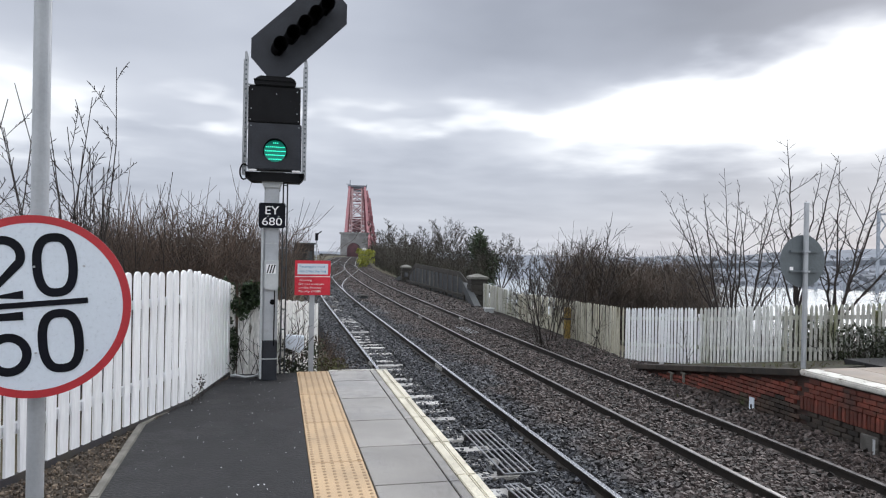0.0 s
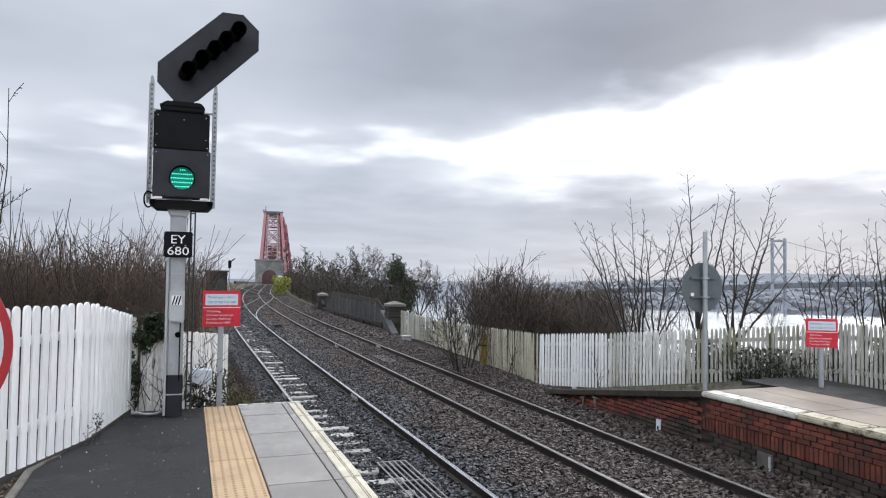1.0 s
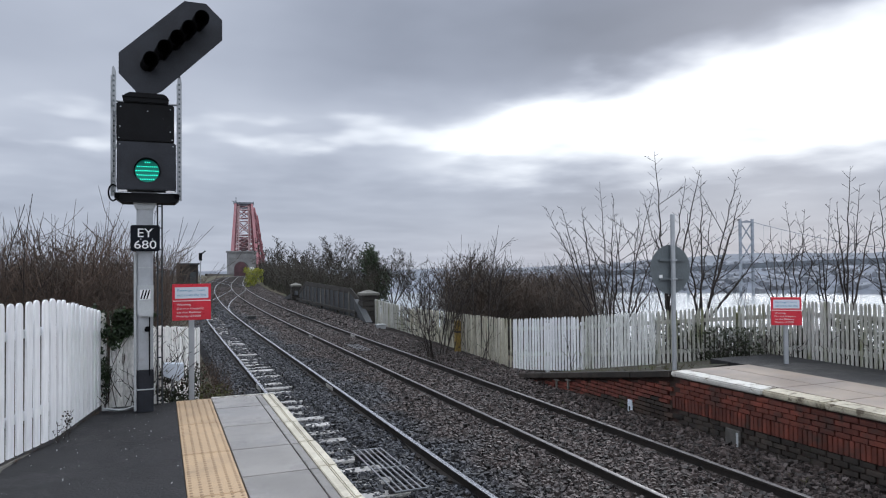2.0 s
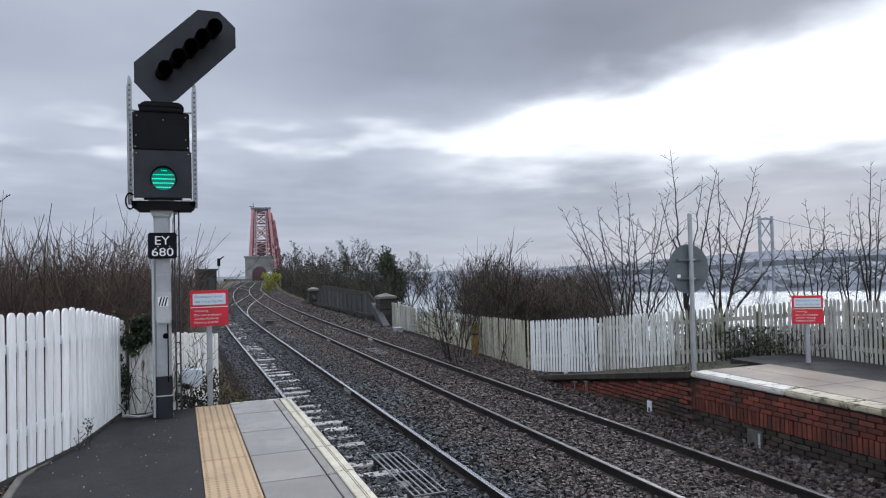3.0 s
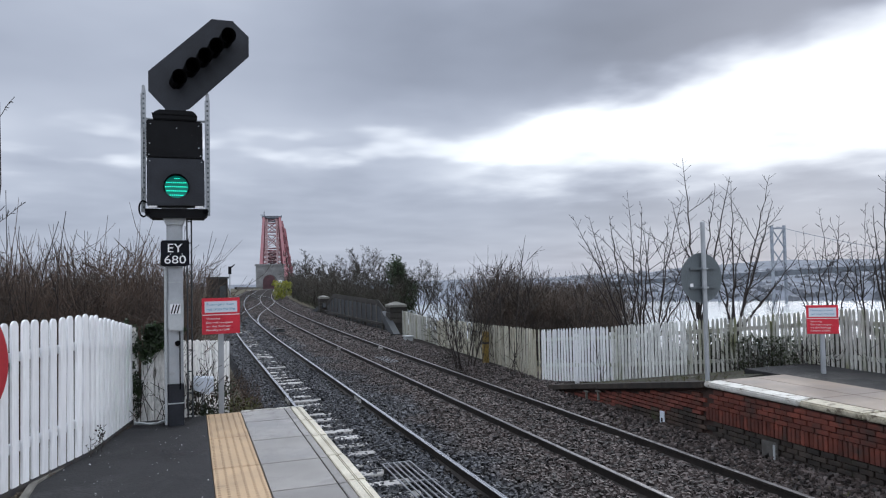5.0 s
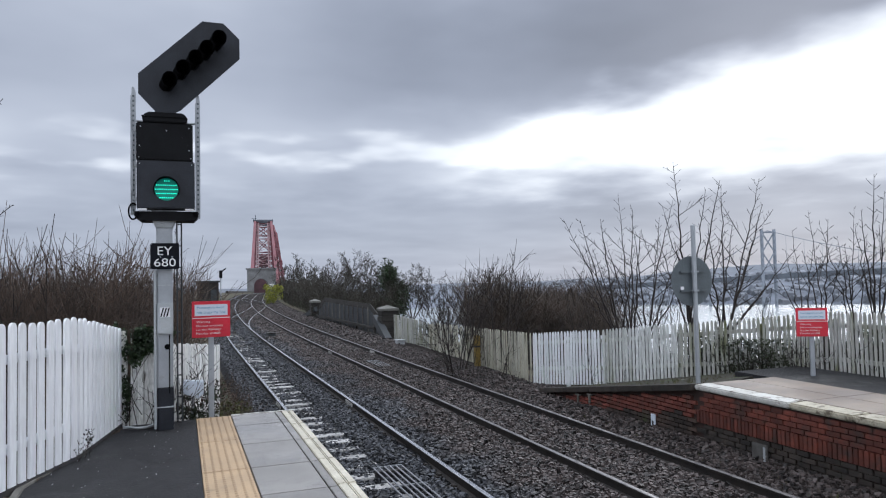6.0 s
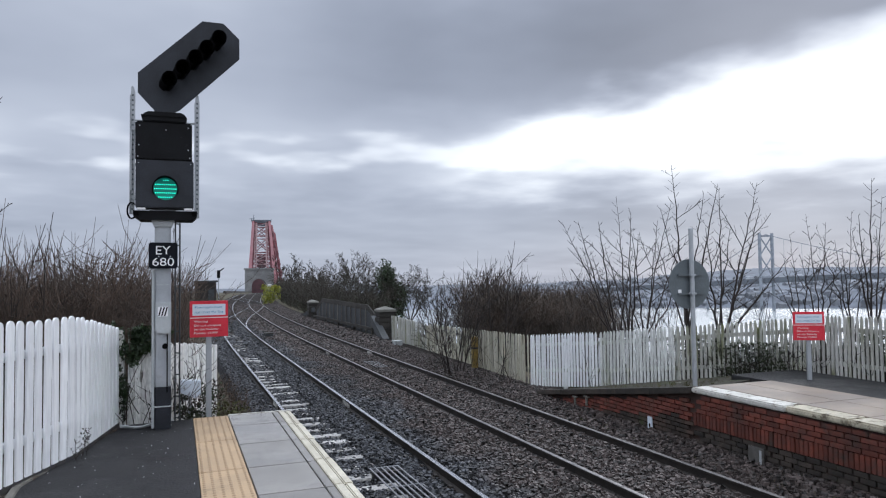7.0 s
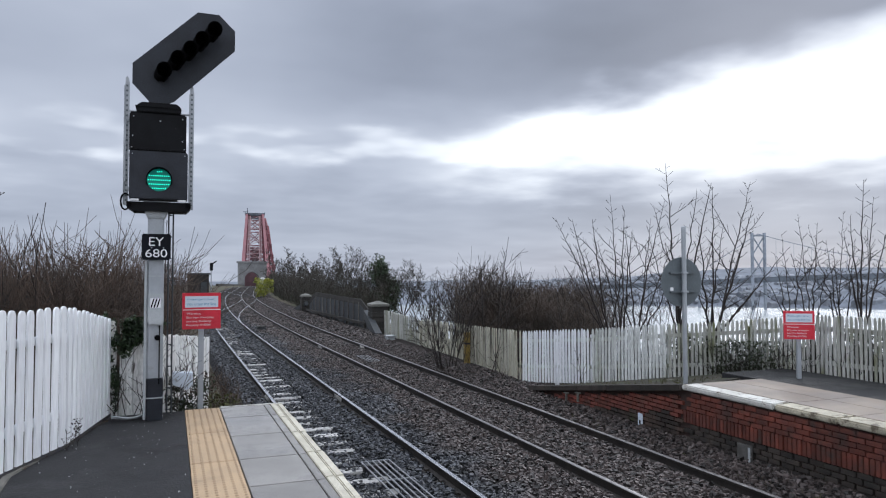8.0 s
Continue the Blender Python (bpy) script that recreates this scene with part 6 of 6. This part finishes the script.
for k in range(7):
    a, b = 0.16 * k, 0.16 * k + 0.13
    p0, p1 = Vector((8.4, -8, TOPZ - 4)), Vector((14.5, -8, -12))
    q0, q1 = Vector((10.2, -30, TOPZ - 12)), Vector((19.0, -60, -12))
    tb("side_lattice", p0.lerp(p1, min(a, 1)), q0.lerp(q1, min(b, 1)), 1.1)
    tb("side_lattice", q0.lerp(q1, min(a, 1)), p0.lerp(p1, min(b, 1)), 1.1)
tb("side_chord", (8.4, -8, TOPZ - 4), (14.5, -8, -12), 1.6)
tb("side_chord", (10.2, -30, TOPZ - 12), (17.0, -50, -12), 1.6)
# dense red lattice between each leg and the pale uprights; girders deep inside get the shaded colour
for s in (-1, 1):
    for k in range(15):
        z, z2 = -10 + k * 4.1, -10 + (k + 1) * 4.1
        tb("web_bar", (s * (half(z) - 0.6), -2, z), (s * 4.0, -4, z2), 0.75)
        tb("web_bar", (s * 4.0, -4, z), (s * (half(z2) - 0.6), -2, z2), 0.75)
for k in range(11):
    z = -12 + k * 3.4
    tb("inner_girder", (-5.0, 22, z), (5.0, 22, z), 1.5, M_redsteel_shaded)
    tb("inner_girder", (-5.0, 24, z), (5.0, 24, z + 3.4), 1.3, M_redsteel_shaded)
    tb("inner_girder", (5.0, 26, z), (-5.0, 26, z + 3.4), 1.3, M_redsteel_shaded)
# pale lattice uprights in front
for s in (-1, 1):
    tb("inner_upright", (s * 4.6, -6, -10), (s * 3.7, -6, TOPZ - 2), 1.15, M_palesteel)
    tb("outer_upright", (s * 6.4, -6, -10), (s * 4.9, -6, TOPZ - 2), 0.6, M_palesteel)
for k in range(10):
    z = 16 + k * 3.5
    tb("lattice_bar", (-3.9, -6, z), (3.9, -6, z + (3.2 if k % 2 else -0.4)), 0.4, M_palesteel)
    tb("lattice_bar", (3.9, -6, z), (-3.9, -6, z + (3.2 if k % 2 == 0 else -0.4)), 0.4, M_palesteel)
part("top_platform", box(-8.0, 8.0, -3, 47, TOPZ - 0.6, TOPZ + 1.2, 0.2, m=T), M_hazedeck, br)
for s, h in ((-6.2, 5.5), (-8, 2.5), (8, 2)):
    tb("mast", (s, 0, TOPZ), (s, 0, TOPZ + h), 0.5, M_hazedeck)
tb("mast_arm", (-9.5, 0, TOPZ + 2.2), (-5.5, 0, TOPZ + 2.2), 0.5, M_hazedeck)
# cantilever arm that comes down towards the portal
for s in (-1, 1):
    for a, b in (((s * 6.6, 0, TOPZ), (s * 7.5 + 1.5, -190, -1)), ((s * half(BOTZ), 0, BOTZ), (s * 7 + 1.0, -190, -10)), ):
        tb("arm_chord", a, b, 1.9)
    for k in range(5):
        f0, f1 = k / 5, (k + 0.6) / 5
        top_ = Vector((s * 6.6, 0, TOPZ)).lerp(Vector((s * 7.5 + 1.5, -190, -1)), f1)
        bot_ = Vector((s * half(BOTZ), 0, BOTZ)).lerp(Vector((s * 7 + 1.0, -190, -10)), f0)
        tb("arm_strut", bot_, top_, 1.5)
        top_ = Vector((s * 6.6, 0, TOPZ)).lerp(Vector((s * 7.5 + 1.5, -190, -1)), f0)
        bot_ = Vector((s * half(BOTZ), 0, BOTZ)).lerp(Vector((s * 7 + 1.0, -190, -10)), f1)
        tb("arm_tie", top_, bot_, 1.2)
part("deck", box(-6, 6, -200, 60, -7.5, -5.5, m=T), M_hazedeck, br)

gate = thing("stone_portal", (gate_at.x, gate_at.y, -60), "grey granite bridge portal with arched opening", "portal")
G = Matrix.Translation((gate_at.x, gate_at.y, 0)) @ Matrix.Rotation(radians(yaw + 6), 4, "Z")
bm = bmesh.new()
arch = [(3.8 * math.cos(a) - 0.4, -0.7 + 3.8 * math.sin(a)) for a in np.linspace(0, math.pi, 15)]
outer = [(-7.4, -62), (-7.4, 8.0), (7.4, 8.0), (7.4, -62)]
front = [(-7.4, -4.8), (-4.2, -4.8)] + arch[::-1] + [(3.4, -4.8), (7.4, -4.8), (7.4, 8.0), (-7.4, 8.0)]
for yy in (-3, 3):
    bm.faces.new([bm.verts.new((x, yy, z)) for x, z in front])
n = len(front)
fs = list(bm.verts)
for i in range(n):
    bm.faces.new((fs[i], fs[(i + 1) % n], fs[n + (i + 1) % n], fs[n + i]))
bmesh.ops.transform(bm, verts=bm.verts, matrix=G)
part("arch_wall", bm, M_granite, gate)
part("pier", box(-7.4, 7.4, -3, 3, -62, -4.8, m=G), M_granite, gate)
part("cornice", box(-8.0, 8.0, -3.6, 3.6, 8.0, 8.9, 0.1, m=G), M_granite, gate)
part("band", box(-7.6, 7.6, -3.2, -3.0, 4.9, 5.3, m=G), M_granite, gate)
part("window", box(3.6, 5.2, -3.06, -2.6, 2.6, 5.2, m=G), M_girder, gate)
part("arch_ring", prism([(4.6 * math.cos(a) - 0.4, -0.7 + 4.6 * math.sin(a)) for a in np.linspace(0, math.pi, 15)] + [(3.8 * math.cos(a) - 0.4, -0.7 + 3.8 * math.sin(a)) for a in np.linspace(math.pi, 0, 15)], -3.25, -3.0), M_capstone, gate)
o = gate.children[-1]
o.data.transform(G)
# dimness under the arch is painted into the steel colour
part("rear_gate", box(-5, 4, 12, 13, -5, 4.2, m=G), M_redsteel_shaded, gate, "red steelwork behind the arch")
# low parapet on the approach
ap = thing("approach_parapet", (gate_at.x - 20, gate_at.y - 60, -5), "long low dark stone parapet towards the portal", "parapet")
for s in (-1, 1):
    for a, b in ((150, 230), (230, 310), (310, 386)):
        o = 4.36 + s * 5.4
        part("wall", beam((o + bend(a), a, fall(a) - 0.7), (o + bend(b), b, fall(b) - 0.7), 0.5, 1.1), M_stone, ap)


# ---- the suspension bridge over the firth ----
sb_ = thing("suspension_bridge", (870, 780, WATER), "distant suspension road bridge over the firth, haze in its grey", "bridge")
t1 = spot(1356, 1100)


def far_pt(px, d, y):
    """A far place whose height is taken from pixel row y, to fit the camera's view."""
    p = spot(px, d)
    p.z = 1.8 + (501 - 0.0118 * (px - 200) - y) * d / 1230
    return p


# bridge size and distance are set to fit the camera's view
run = (far_pt(1700, 960, 0) - far_pt(1100, 1330, 0)).xy.normalized()
cross = Vector((run.y, -run.x, 0))
tw = []
for o in (-9, 9):
    a, b = far_pt(1345, 1100, 552), far_pt(1345, 1100, 416)
    tw.append((a, b))
for px in (1345, 1367):
    a, b = far_pt(px, 1100, 556), far_pt(px, 1100, 415)
    part("tower_leg", beam(a, b, 3.5, 3.5), M_hazesteel, sb_)
for ya, yb in ((420, 455), (455, 490)):
    for pa_, pb_ in ((1345, 1367), (1367, 1345)):
        part("tower_brace", beam(far_pt(pa_, 1100, ya), far_pt(pb_, 1100, yb), 1.6, 1.6), M_hazesteel, sb_)
for yy in (420, 492):
    part("tower_beam", beam(far_pt(1345, 1100, yy), far_pt(1367, 1100, yy), 2.5, 2.5), M_hazesteel, sb_)
deck_pts = [(1040, 1300, 516), (1120, 1240, 512), (1230, 1170, 506), (1356, 1100, 499), (1480, 1020, 493), (1620, 950, 488), (1760, 880, 484)]
for a, b in zip(deck_pts[:-1], deck_pts[1:]):
    part("deck", beam(far_pt(*a), far_pt(*b), 9, 8), M_hazedeck, sb_)
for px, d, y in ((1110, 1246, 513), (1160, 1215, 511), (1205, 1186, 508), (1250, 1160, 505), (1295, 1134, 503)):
    part("pier", beam(far_pt(px, d, y), far_pt(px, d, 552), 3.0, 3.0), M_hazesteel, sb_)
for sgn, end in ((1, (1800, 860, 478)), (-1, (1225, 1172, 503))):
    pts = []
    for i in range(15):
        f = i / 14
        px, d = 1356 + (end[0] - 1356) * f, 1100 + (end[1] - 1100) * f
        y = 417 + (end[2] - 417) * (1 - (1 - f) ** 2 if sgn > 0 else f)
        pts.append(far_pt(px, d, y))
    for a, b in zip(pts[:-1], pts[1:]):
        part("main_cable", beam(a, b, 0.9, 0.9), M_hazesteel, sb_)
    if sgn > 0:
        for k in range(1, 13):
            f = k / 14
            px, d = 1356 + (end[0] - 1356) * f, 1100 + (end[1] - 1100) * f
            dy_ = 499 + (484 - 499) * (px - 1356) / 404
            part("hanger", beam(pts[k], far_pt(px, d, dy_), 0.28, 0.28), M_hazesteel, sb_)


# ---- far shore ----
def shore(name, r0, r1, zmax, az0, az1, label, seed, prof):
    V, F = [], []
    na, nr = 140, 10
    for i in range(na + 1):
        a = az0 + (az1 - az0) * i / na
        for j in range(nr + 1):
            f = j / nr
            r_ = r0 + (r1 - r0) * f + 25 * noise.noise(Vector((a * 0.3, seed, 0)))
            h = prof(a) * math.sin(min(1.0, f * 1.15) * math.pi / 2) * (1 + 0.18 * noise.noise(Vector((a * 0.35, f * 2, seed))) + 0.10 * noise.noise(Vector((a * 1.6, f * 5, seed))))
            V.append((EYE.x + r_ * math.sin(radians(a)), EYE.y + r_ * math.cos(radians(a)), WATER - 2 + h + (3 if 0 < f else 0)))
    for i in range(na):
        for j in range(nr):
            k = i * (nr + 1) + j
            F.append((k, k + 1, k + nr + 2, k + nr + 1))
    return tagged(raw(name, V, F, M_hazeshore, smooth=True), label, "hills", kind="structure")


def prof1(a):
    return 34 + 14 * max(0, min(1, (a - 28) / 10))


def prof2(a):
    t_ = max(0.0, min(1.0, (a - 33) / 12))
    return 30 + 8 * max(0.0, min(1.0, (a - 27) / 4)) + 36 * t_ * t_ * (3 - 2 * t_)


# shore and hills carry their haze in the colour
shore("backdrop_shore", 1285, 1750, 50, -30, 85, "far shore across the firth, haze in its blue-grey colour", 5, prof1)
shore("backdrop_hills", 1900, 2700, 100, -40, 95, "hills beyond the firth, haze in their blue-grey colour", 9, prof2)
V, F = [], []
r = random.Random(91)
for _ in range(420):
    a = r.uniform(24, 62)
    rr_ = r.uniform(1290, 1700)
    f = (rr_ - 1285) / 465
    x, y = EYE.x + rr_ * math.sin(radians(a)), EYE.y + rr_ * math.cos(radians(a))
    z = WATER + prof1(a) * math.sin(min(1, f * 1.15) * math.pi / 2) * 0.95
    w, d_, h = r.uniform(4, 11), 5, r.uniform(4, 8)
    k = len(V)
    V += [(x - w, y - d_, z - 4), (x + w, y - d_, z - 4), (x + w, y + d_, z - 4), (x - w, y + d_, z - 4), (x - w, y - d_, z + h), (x + w, y - d_, z + h), (x + w, y + d_, z + h), (x - w, y + d_, z + h), (x - w, y, z + h + 3), (x + w, y, z + h + 3)]
    F += [(k, k + 1, k + 5, k + 4), (k + 1, k + 2, k + 6, k + 9, k + 5), (k + 2, k + 3, k + 7, k + 6), (k + 3, k, k + 4, k + 8, k + 7), (k + 4, k + 5, k + 9, k + 8), (k + 6, k + 7, k + 8, k + 9)]
tagged(raw("far_town", V, F, M_hazetown), "houses of a town on the far shore, coloured pale for haze", "houses", kind="stuff")
